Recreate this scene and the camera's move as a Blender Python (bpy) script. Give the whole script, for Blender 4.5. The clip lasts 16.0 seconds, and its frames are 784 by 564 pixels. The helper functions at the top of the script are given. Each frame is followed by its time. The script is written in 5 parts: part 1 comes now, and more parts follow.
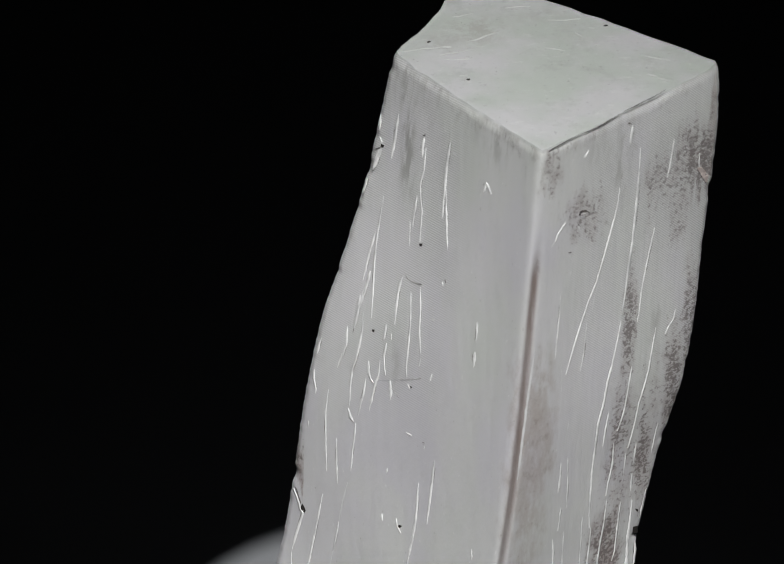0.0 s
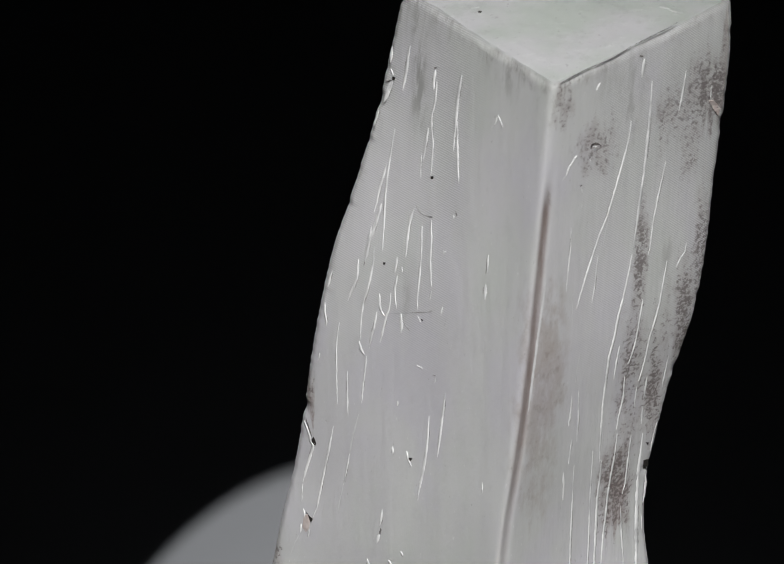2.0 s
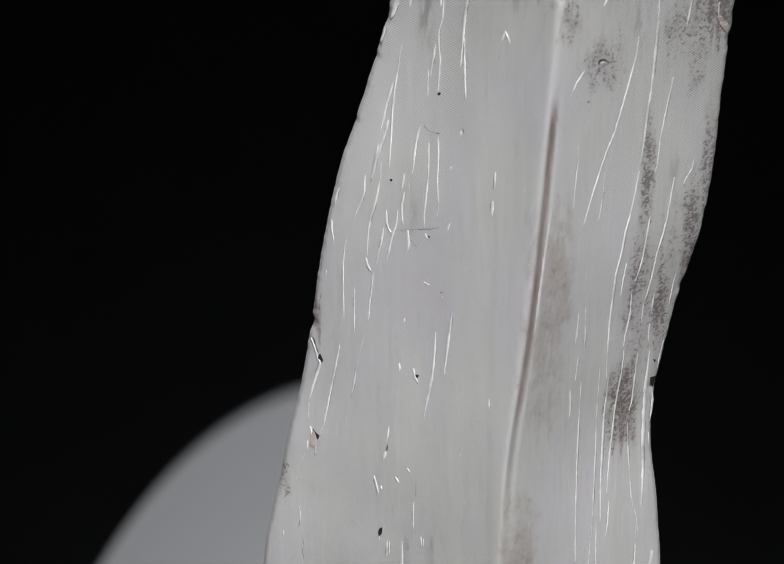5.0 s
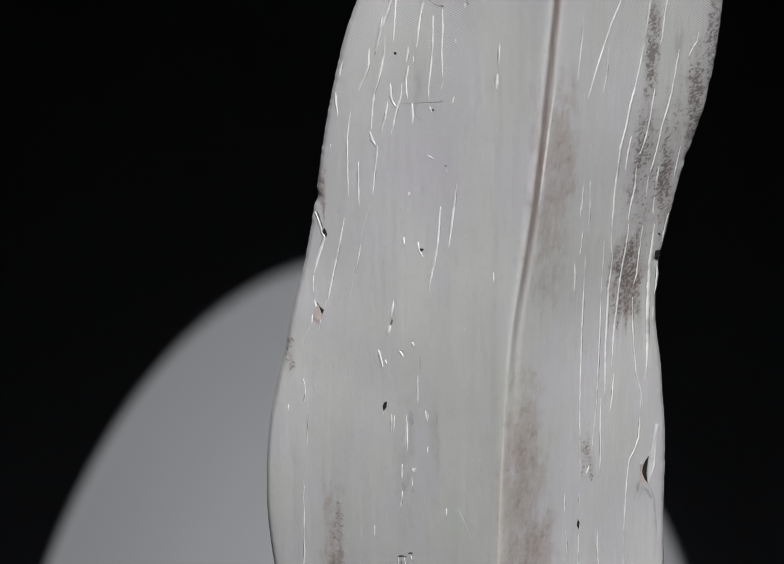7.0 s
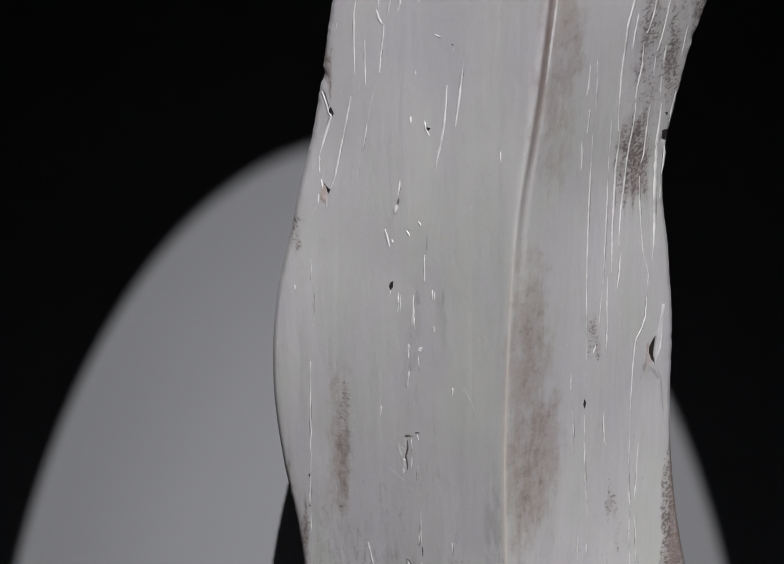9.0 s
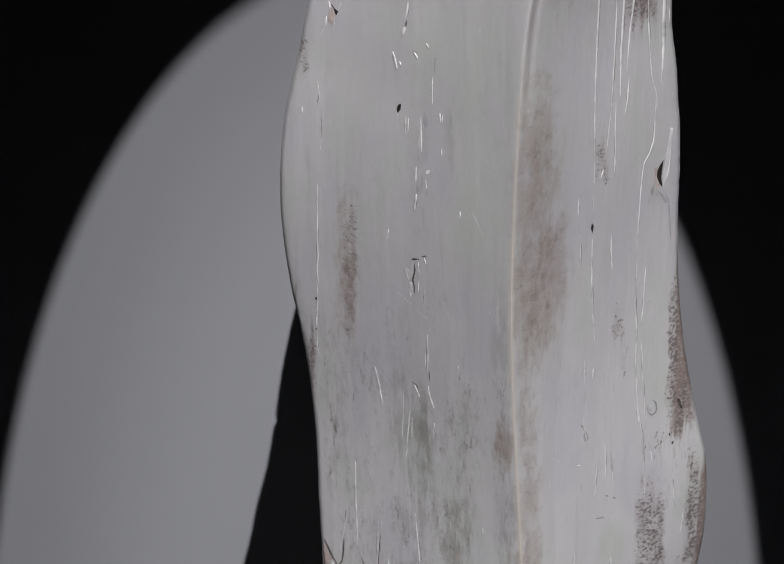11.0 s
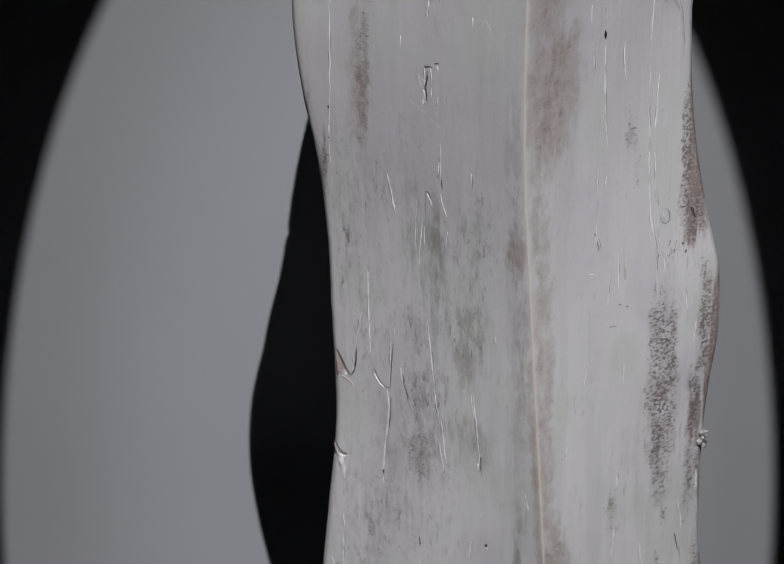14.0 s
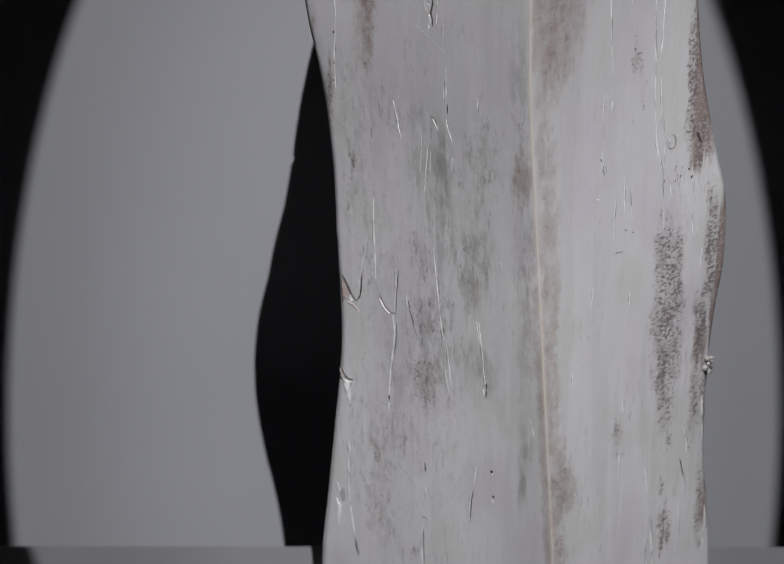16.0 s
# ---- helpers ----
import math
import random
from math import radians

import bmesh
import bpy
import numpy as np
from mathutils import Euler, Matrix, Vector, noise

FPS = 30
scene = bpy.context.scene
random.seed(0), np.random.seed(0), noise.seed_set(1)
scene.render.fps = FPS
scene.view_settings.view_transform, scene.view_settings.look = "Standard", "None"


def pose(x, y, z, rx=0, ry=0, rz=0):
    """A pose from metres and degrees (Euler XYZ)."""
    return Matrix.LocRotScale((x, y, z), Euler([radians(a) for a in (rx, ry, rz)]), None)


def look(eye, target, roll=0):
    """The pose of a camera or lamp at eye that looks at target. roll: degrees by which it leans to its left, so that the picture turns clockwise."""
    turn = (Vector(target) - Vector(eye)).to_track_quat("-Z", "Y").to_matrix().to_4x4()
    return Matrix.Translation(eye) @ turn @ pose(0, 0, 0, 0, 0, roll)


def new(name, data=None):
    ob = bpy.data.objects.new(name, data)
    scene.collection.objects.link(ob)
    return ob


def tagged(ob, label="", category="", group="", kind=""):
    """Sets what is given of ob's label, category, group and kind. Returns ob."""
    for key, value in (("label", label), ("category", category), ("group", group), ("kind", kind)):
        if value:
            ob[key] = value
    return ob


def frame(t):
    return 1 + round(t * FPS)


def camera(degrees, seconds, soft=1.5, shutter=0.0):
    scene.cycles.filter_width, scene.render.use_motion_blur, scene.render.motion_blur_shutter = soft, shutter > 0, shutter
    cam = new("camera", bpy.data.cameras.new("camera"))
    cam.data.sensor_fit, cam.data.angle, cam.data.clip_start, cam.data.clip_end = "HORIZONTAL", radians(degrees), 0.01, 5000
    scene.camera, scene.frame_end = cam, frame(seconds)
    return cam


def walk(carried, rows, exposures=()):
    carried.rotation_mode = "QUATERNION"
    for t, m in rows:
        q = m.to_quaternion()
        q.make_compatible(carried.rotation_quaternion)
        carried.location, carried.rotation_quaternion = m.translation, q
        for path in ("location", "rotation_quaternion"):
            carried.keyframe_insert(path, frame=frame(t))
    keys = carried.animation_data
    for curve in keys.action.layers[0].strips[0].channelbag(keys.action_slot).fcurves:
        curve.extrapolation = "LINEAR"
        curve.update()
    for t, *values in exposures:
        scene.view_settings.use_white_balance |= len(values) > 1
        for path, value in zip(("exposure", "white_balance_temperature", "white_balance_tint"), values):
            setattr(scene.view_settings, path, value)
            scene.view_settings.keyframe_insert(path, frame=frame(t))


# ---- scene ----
import functools

from mathutils.bvhtree import BVHTree

# A pale mineral pillar on a white block, before a wall that one spotlight strikes from above.
# The camera stands on its stand and tilts slowly down along the pillar.
cam = camera(12.0, 16.0, soft=0.95)
# a close view: the wall behind lies a little out of focus
cam.data.dof.use_dof, cam.data.dof.focus_distance, cam.data.dof.aperture_fstop = True, 0.775, 50.0
# seconds, x, y, z in metres; yaw, pitch, roll in degrees
ROWS = [
    (0.0, -0.01660, -0.68144, 0.61090, 0.0000, -24.0000, -0.000),
    (0.5, -0.01660, -0.68145, 0.61068, 0.0476, -24.1802, -0.105),
    (1.0, -0.01660, -0.68145, 0.61033, 0.1011, -24.4569, -0.036),
    (1.5, -0.01660, -0.68148, 0.61001, 0.1545, -24.7101, -0.025),
    (2.0, -0.01660, -0.68149, 0.60972, 0.1852, -24.9474, -0.017),
    (2.5, -0.01660, -0.68149, 0.60946, 0.1997, -25.1515, -0.043),
    (3.0, -0.01660, -0.68145, 0.60923, 0.2173, -25.3153, -0.021),
    (5.5, -0.01660, -0.68133, 0.60761, 0.3097, -26.5476, -0.003),
    (6.0, -0.01660, -0.68133, 0.60694, 0.3225, -27.0706, 0.017),
    (6.5, -0.01660, -0.68130, 0.60636, 0.3407, -27.5051, 0.106),
    (7.0, -0.01660, -0.68120, 0.60580, 0.3792, -27.9055, 0.127),
    (7.5, -0.01660, -0.68111, 0.60538, 0.4117, -28.1961, 0.131),
    (8.0, -0.01660, -0.68104, 0.60500, 0.4493, -28.4642, 0.135),
    (8.5, -0.01660, -0.68104, 0.60457, 0.4762, -28.8019, 0.152),
    (9.0, -0.01660, -0.68101, 0.60353, 0.4989, -29.6130, 0.159),
    (11.5, -0.01661, -0.68047, 0.59937, 0.6457, -32.6444, -0.013),
    (12.0, -0.01661, -0.68033, 0.59860, 0.6840, -33.1698, 0.075),
    (12.5, -0.01662, -0.68018, 0.59793, 0.7463, -33.6203, 0.075),
    (13.0, -0.01662, -0.68003, 0.59726, 0.8107, -34.0569, 0.121),
    (13.5, -0.01662, -0.67993, 0.59675, 0.8487, -34.4080, 0.169),
    (14.0, -0.01662, -0.67983, 0.59610, 0.8673, -34.8590, 0.186),
    (14.5, -0.01663, -0.67975, 0.59556, 0.8848, -35.2342, 0.193),
    (15.0, -0.01663, -0.67963, 0.59505, 0.9025, -35.5665, 0.213),
    (15.5, -0.01663, -0.67952, 0.59467, 0.9374, -35.8001, 0.185),
    (16.0, -0.01663, -0.67943, 0.59445, 0.9755, -35.9215, 0.252),
]
walk(cam, [(t, pose(x, y, z, 90 + pitch, 0, yaw) @ pose(0, 0, 0, 0, 0, -roll)) for t, x, y, z, yaw, pitch, roll in ROWS],
     [(0.0, 0.18, 6500, 6), (3.0, 0.18, 6500, 7), (5.5, 0.26, 6500, 7), (7.0, 0.24, 6500, 7), (7.5, 0.20, 6500, 8), (8.0, 0.06, 6500, 9), (9.0, 0.06, 6500, 10), (11.5, -0.01, 6450, 11), (12.5, -0.01, 6430, 11), (16.0, 0.05, 6400, 11)])

# ---- light ----
world = bpy.data.worlds.new("dark_studio")
scene.world = world
world.use_nodes = True
world.node_tree.nodes["Background"].inputs["Color"].default_value = (0.9, 0.95, 1.0, 1)
world.node_tree.nodes["Background"].inputs["Strength"].default_value = 0.0001

# One spotlight: an even, sharply cut beam, and the hot patch of its bulb a little above the middle, from the same place.
for watts, blend, spread, aim in ((600.0, 0.014, 0.02564, -0.08208), (235.0, 0.85, 0.0236, -0.060)):
    spot = bpy.data.lights.new("spotlight", "SPOT")
    spot.energy, spot.color = watts, (1.0, 0.98, 0.995)
    spot.spot_size, spot.spot_blend, spot.shadow_soft_size = 2 * math.atan(spread), blend, 0.0022
    lamp = new("spotlight", spot)
    lamp.matrix_world = look((0.2531, -2.1713, 3.4998), (-0.03075, 0.16, aim), 6.36) @ Matrix.Diagonal((1, 1.318, 1, 1))


# ---- materials ----
def material(name):
    m = bpy.data.materials.new(name)
    m.use_nodes = True
    tree = m.node_tree
    return m, tree, tree.nodes["Principled BSDF"]


def mapped(tree, scale):
    coord = tree.nodes.new("ShaderNodeTexCoord")
    place = tree.nodes.new("ShaderNodeMapping")
    place.inputs["Scale"].default_value = scale
    tree.links.new(coord.outputs["Object"], place.inputs["Vector"])
    return place.outputs["Vector"]


def noise_map(tree, scale, detail=4.0, rough=0.6):
    n = tree.nodes.new("ShaderNodeTexNoise")
    n.inputs["Scale"].default_value, n.inputs["Detail"].default_value, n.inputs["Roughness"].default_value = 1.0, detail, rough
    tree.links.new(mapped(tree, scale), n.inputs["Vector"])
    return n.outputs["Fac"]


def ranged(tree, value, low, high, to_low=0.0, to_high=1.0):
    n = tree.nodes.new("ShaderNodeMapRange")
    for key, v in (("From Min", low), ("From Max", high), ("To Min", to_low), ("To Max", to_high)):
        n.inputs[key].default_value = v
    tree.links.new(value, n.inputs["Value"])
    return n.outputs["Result"]


def math_node(tree, op, a, b):
    n = tree.nodes.new("ShaderNodeMath")
    n.operation = op
    for i, v in enumerate((a, b)):
        if isinstance(v, (int, float)):
            n.inputs[i].default_value = v
        else:
            tree.links.new(v, n.inputs[i])
    return n.outputs[0]


def mixed(tree, fac, a, b):
    n = tree.nodes.new("ShaderNodeMix")
    n.data_type = "RGBA"
    for i, v in ((0, fac), (6, a), (7, b)):
        if isinstance(v, (int, float)):
            n.inputs[i].default_value = v
        elif isinstance(v, tuple):
            n.inputs[i].default_value = (*v, 1)
        else:
            tree.links.new(v, n.inputs[i])
    return n.outputs[2]


def attribute(tree, name):
    n = tree.nodes.new("ShaderNodeAttribute")
    n.attribute_name = name
    return n.outputs["Fac"]


def bumped(tree, bsdf, heights, strength, distance):
    n = tree.nodes.new("ShaderNodeBump")
    n.inputs["Strength"].default_value, n.inputs["Distance"].default_value = strength, distance
    tree.links.new(heights, n.inputs["Height"])
    tree.links.new(n.outputs["Normal"], bsdf.inputs["Normal"])


def ragged(tree, value, wear, low=0.3, high=0.6, reach=0.7):
    """A soft patch broken up by a noise, with an uneven outline."""
    shifted = math_node(tree, "ADD", value, math_node(tree, "MULTIPLY", math_node(tree, "SUBTRACT", wear, 0.5), reach * 2))
    return math_node(tree, "MULTIPLY", ranged(tree, shifted, low, high), ranged(tree, value, 0.02, 0.2))


def mineral_material():
    m, tree, bsdf = material("pale_mineral")
    times = lambda *v: functools.reduce(lambda a, b: math_node(tree, "MULTIPLY", a, b), v)
    fibre = noise_map(tree, (900, 900, 22), 5)
    cloud = noise_map(tree, (38, 38, 16), 4)
    tint = noise_map(tree, (22, 22, 12), 3)
    grain = noise_map(tree, (1120, 1120, 1500), 3, 0.7)
    streak = noise_map(tree, (420, 420, 60), 5, 0.7)
    blotch = noise_map(tree, (330, 330, 190), 5, 0.7)
    colour = mixed(tree, ranged(tree, tint, 0.38, 0.62), (0.60, 0.605, 0.587), (0.595, 0.58, 0.60))
    colour = mixed(tree, ranged(tree, cloud, 0.38, 0.66, 0, 0.6), colour, (0.515, 0.515, 0.515))
    colour = mixed(tree, ranged(tree, fibre, 0.52, 0.8, 0, 0.045), colour, (0.45, 0.45, 0.455))
    colour = mixed(tree, ranged(tree, blotch, 0.54, 0.72, 0, 0.22), colour, (0.42, 0.42, 0.42))
    # paler towards the foot: the light missing there is put into the colour
    colour = mixed(tree, times(attribute(tree, "foot_lightened"), ranged(tree, tint, 0.3, 0.7, 0.75, 1)), colour, (0.71, 0.705, 0.715))
    # broad cleavage bands along the length, each a little lighter or darker, and clustered fibres
    band = noise_map(tree, (160, 160, 9), 2, 0.5)
    pale = noise_map(tree, (210, 210, 14), 2, 0.5)
    rough = attribute(tree, "fibrous")
    cluster = ranged(tree, noise_map(tree, (95, 95, 40), 3, 0.6), 0.46, 0.6)
    colour = mixed(tree, times(rough, ranged(tree, band, 0.53, 0.58, 0, 0.2)), colour, (0.43, 0.435, 0.42))
    colour = mixed(tree, times(rough, ranged(tree, pale, 0.55, 0.6, 0, 0.22)), colour, (0.63, 0.63, 0.64))
    tick = noise_map(tree, (1300, 1300, 190), 3, 0.65)
    colour = mixed(tree, times(rough, cluster, ranged(tree, tick, 0.57, 0.66, 0, 0.42)), colour, (0.36, 0.355, 0.345))
    colour = mixed(tree, times(rough, cluster, ranged(tree, tick, 0.43, 0.33, 0, 0.35)), colour, (0.68, 0.68, 0.67))
    bright = noise_map(tree, (1100, 1100, 45), 3, 0.6)
    colour = mixed(tree, times(rough, ranged(tree, bright, 0.64, 0.75, 0, 0.3)), colour, (0.70, 0.70, 0.69))
    hue = noise_map(tree, (70, 70, 34), 3, 0.5)
    colour = mixed(tree, ranged(tree, hue, 0.52, 0.62, 0, 0.5), colour, (0.565, 0.55, 0.59))
    colour = mixed(tree, ranged(tree, hue, 0.46, 0.36, 0, 0.5), colour, (0.555, 0.575, 0.54))
    # tiny chipped flecks, pale and dark, all over
    chip = noise_map(tree, (1500, 1500, 640), 2, 0.6)
    colour = mixed(tree, ranged(tree, chip, 0.70, 0.76, 0, 0.5), colour, (0.74, 0.74, 0.73))
    colour = mixed(tree, ranged(tree, chip, 0.28, 0.23, 0, 0.5), colour, (0.33, 0.325, 0.32))
    # the sawn top: blotched, with a thin greenish film, darkened to offset strong light
    film = mixed(tree, ranged(tree, noise_map(tree, (48, 70, 48), 5, 0.6), 0.4, 0.6), (0.395, 0.392, 0.398), (0.345, 0.366, 0.342))
    film = mixed(tree, ranged(tree, noise_map(tree, (120, 150, 120), 6, 0.75), 0.53, 0.66, 0, 0.6), film, (0.29, 0.30, 0.285))
    film = mixed(tree, ranged(tree, noise_map(tree, (260, 620, 260), 4, 0.7), 0.6, 0.7, 0, 0.5), film, (0.47, 0.47, 0.465))
    film = mixed(tree, ranged(tree, noise_map(tree, (900, 1100, 900), 3, 0.6), 0.66, 0.72, 0, 0.5), film, (0.2, 0.2, 0.19))
    colour = mixed(tree, attribute(tree, "sawn"), colour, film)
    wear = math_node(tree, "ADD", times(streak, 0.5), times(blotch, 0.5))
    green = attribute(tree, "green")
    smear = times(green, ranged(tree, streak, 0.43, 0.53), ranged(tree, blotch, 0.36, 0.52, 0.3, 1), 0.85)
    colour = mixed(tree, smear, colour, (0.30, 0.30, 0.28))
    # grey grime: short dark strokes along the fibres over a thin veil
    smudge = noise_map(tree, (620, 620, 230), 6, 0.75)
    soiled = attribute(tree, "grime")
    grime = times(ragged(tree, soiled, wear, 0.2, 0.8, 0.8), ranged(tree, smudge, 0.47, 0.58), 0.5)
    colour = mixed(tree, grime, colour, (0.345, 0.335, 0.32))
    stroke = ranged(tree, noise_map(tree, (1050, 1050, 330), 3, 0.7), 0.555, 0.62)
    stroke = times(stroke, soiled, ranged(tree, blotch, 0.42, 0.58, 0.1, 1))
    colour = mixed(tree, stroke, colour, (0.24, 0.225, 0.215))
    # tan patches: grains of several sizes, darker where they gather
    tanned = attribute(tree, "tan")
    clump = noise_map(tree, (470, 470, 210), 5, 0.64)
    tan = times(ragged(tree, tanned, clump, 0.05, 0.45, 1.0), tanned, ranged(tree, clump, 0.38, 0.62, 0.5, 1.05))
    colour = mixed(tree, times(tan, ranged(tree, grain, 0.36, 0.6, 0.8, 1)), colour, (0.345, 0.288, 0.255))
    crumb = ranged(tree, noise_map(tree, (520, 520, 420), 4, 0.6), 0.55, 0.64)
    colour = mixed(tree, times(tan, crumb, 0.5), colour, (0.21, 0.172, 0.145))
    colour = mixed(tree, times(attribute(tree, "cream"), ranged(tree, streak, 0.3, 0.6, 0.75, 1)), colour, (0.68, 0.63, 0.57))
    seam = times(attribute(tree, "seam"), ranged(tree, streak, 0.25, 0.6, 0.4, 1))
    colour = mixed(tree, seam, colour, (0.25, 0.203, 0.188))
    browned = attribute(tree, "brown")
    brown = times(ragged(tree, browned, wear, 0.25, 0.85, 1.1), ranged(tree, grain, 0.35, 0.55, 0.45, 0.95))
    colour = mixed(tree, brown, colour, (0.22, 0.155, 0.135))
    colour = mixed(tree, times(brown, ranged(tree, grain, 0.56, 0.62, 0, 0.6)), colour, (0.42, 0.36, 0.33))
    # dark stains: worm-like specks that crowd together, over a thin brownish veil
    spread = attribute(tree, "stain")
    veil = times(ragged(tree, spread, wear, 0.3, 0.7, 0.6), ranged(tree, blotch, 0.40, 0.6, 0.25, 1), 0.55)
    colour = mixed(tree, veil, colour, (0.37, 0.33, 0.32))
    edge = math_node(tree, "ADD", math_node(tree, "ADD", times(grain, 0.75), times(blotch, 0.25)), times(spread, 0.188))
    speck = times(ranged(tree, edge, 0.635, 0.70), ranged(tree, spread, 0.05, 0.3))
    deep = times(speck, ranged(tree, spread, 0.3, 0.9, 0.5, 0.9))
    colour = mixed(tree, deep, colour, (0.19, 0.166, 0.16))
    # fine slanting hatching, added to the colour of both faces' upper part
    coord = tree.nodes.new("ShaderNodeTexCoord")
    axis = tree.nodes.new("ShaderNodeVectorMath")
    axis.operation = "DOT_PRODUCT"
    axis.inputs[1].default_value = (0.50 * 15500, 0.36 * 15500, 0.80 * 15500)
    tree.links.new(coord.outputs["Object"], axis.inputs[0])
    hatch = math_node(tree, "SINE", axis.outputs["Value"], 0.0)
    hatch_mask = times(attribute(tree, "hatched"), ranged(tree, cloud, 0.3, 0.6, 0.5, 1))
    colour = mixed(tree, times(ranged(tree, hatch, 0, 1), hatch_mask, 0.6), colour, (0.36, 0.36, 0.365))
    clean = math_node(tree, "SUBTRACT", 1.0, math_node(tree, "MAXIMUM", deep, smear))
    crest = times(ranged(tree, hatch, 0.1, -1), clean, hatch_mask, 0.55)
    colour = mixed(tree, crest, colour, (0.76, 0.76, 0.76))
    tree.links.new(colour, bsdf.inputs["Base Color"])
    bsdf.inputs["Subsurface Weight"].default_value = 1.0
    bsdf.inputs["Subsurface Radius"].default_value = (1.0, 1.0, 0.95)
    bsdf.inputs["Subsurface Scale"].default_value = 0.0007
    bsdf.inputs["Specular IOR Level"].default_value = 0.4
    tree.links.new(ranged(tree, streak, 0.3, 0.7, 0.34, 0.58), bsdf.inputs["Roughness"])
    height = math_node(tree, "ADD", times(fibre, 0.2), times(speck, -0.6))
    height = math_node(tree, "ADD", height, times(blotch, 0.45))
    height = math_node(tree, "ADD", height, math_node(tree, "ADD", times(stroke, -0.5), times(chip, 0.35)))
    bumped(tree, bsdf, height, 0.33, 0.0003)
    return m


def cleft_material():
    """White where the cleft gapes, greyer where it closes."""
    m, tree, bsdf = material("fresh_white_cleft")
    gape = noise_map(tree, (500, 500, 160), 4, 0.7)
    tree.links.new(mixed(tree, ranged(tree, gape, 0.36, 0.56), (0.50, 0.50, 0.50), (0.84, 0.84, 0.83)), bsdf.inputs["Base Color"])
    bsdf.inputs["Roughness"].default_value = 0.4
    return m


def plain_material(name, a, b, rough, scale=(60, 60, 60), bump=0.0, distance=0.0003):
    m, tree, bsdf = material(name)
    n = noise_map(tree, scale, 5)
    tree.links.new(mixed(tree, ranged(tree, n, 0.3, 0.7), a, b), bsdf.inputs["Base Color"])
    bsdf.inputs["Roughness"].default_value = rough
    if bump:
        bumped(tree, bsdf, noise_map(tree, tuple(12 * s for s in scale), 3), bump, distance)
    return m


MINERAL = mineral_material()
WHITE = cleft_material()
SCRATCH = plain_material("scratched_film", (0.36, 0.37, 0.36), (0.48, 0.48, 0.47), 0.5, (300, 300, 300))
# near black: the shade inside holes and cracks is put into this colour
PIT = plain_material("dark_pit_shade", (0.012, 0.010, 0.009), (0.03, 0.024, 0.02), 0.8, (900, 900, 900))
ROSY = plain_material("rosy_chip", (0.42, 0.34, 0.32), (0.62, 0.56, 0.53), 0.5, (900, 900, 900))
FAINT = plain_material("faint_scratch", (0.56, 0.56, 0.56), (0.66, 0.66, 0.66), 0.55, (400, 400, 400))
GAP_SHADE = plain_material("dark_gap_shade", (0.16, 0.15, 0.145), (0.38, 0.37, 0.36), 0.7, (500, 500, 300))
GAP_DEEP = plain_material("deep_crack", (0.035, 0.03, 0.028), (0.15, 0.135, 0.125), 0.8, (700, 700, 350))
RUST = plain_material("rusty_mark", (0.20, 0.13, 0.11), (0.34, 0.27, 0.24), 0.6, (700, 700, 500))
HOLLOW_GREY = plain_material("grey_hollow", (0.38, 0.38, 0.40), (0.47, 0.47, 0.485), 0.5, (500, 500, 400))
PALE = plain_material("pale_chip", (0.56, 0.56, 0.565), (0.74, 0.74, 0.74), 0.4, (500, 500, 300))
NODULE = plain_material("grey_nodule", (0.12, 0.115, 0.11), (0.46, 0.45, 0.43), 0.45, (900, 900, 900))
WALL = plain_material("matt_wall_paint", (0.318, 0.328, 0.346), (0.350, 0.358, 0.375), 0.9, (5, 5, 5), 0.05)
BLOCK = plain_material("white_block_paint", (0.15, 0.152, 0.155), (0.172, 0.174, 0.177), 0.75, (20, 20, 20), 0.05)
DARK = plain_material("dark_floor", (0.006, 0.006, 0.006), (0.010, 0.010, 0.010), 0.8, (8, 8, 8))


# ---- structure ----
def boxed(bm, lo, hi):
    c = [(a + b) / 2 for a, b in zip(lo, hi)]
    s = [b - a for a, b in zip(lo, hi)]
    bmesh.ops.create_cube(bm, size=1, matrix=Matrix.Translation(c) @ Matrix.Diagonal((*s, 1)))


def part(name, bm, mat, parent=None, label="", smooth=False):
    data = bpy.data.meshes.new(name)
    bm.to_mesh(data)
    bm.free()
    data.materials.append(mat)
    if smooth:
        data.shade_smooth()
    ob = new(name, data)
    if parent:
        ob.parent = parent
    return tagged(ob, label)


def slab(name, lo, hi, mat, label, category, kind="structure"):
    bm = bmesh.new()
    boxed(bm, lo, hi)
    return tagged(part(name, bm, mat), label, category, kind=kind)


slab("floor", (-0.9, -2.7, -0.20), (0.9, 0.2, -0.16), DARK, "dark matt floor of an unlit studio", "floor")
slab("wall_north", (-0.9, 0.16, -0.16), (0.9, 0.20, 3.8), WALL, "plain pale wall struck by one oval of light", "wall")
slab("wall_south", (-0.9, -2.7, -0.16), (0.9, -2.66, 3.8), DARK, "dark studio wall behind the camera", "wall")
slab("wall_east", (0.86, -2.66, -0.16), (0.9, 0.16, 3.8), DARK, "dark studio side wall in deep shade", "wall")
slab("wall_west", (-0.9, -2.66, -0.16), (-0.86, 0.16, 3.8), DARK, "dark studio side wall in deep shade", "wall")
slab("ceiling", (-0.9, -2.7, 3.8), (0.9, 0.2, 3.84), DARK, "dark unlit studio ceiling", "ceiling")

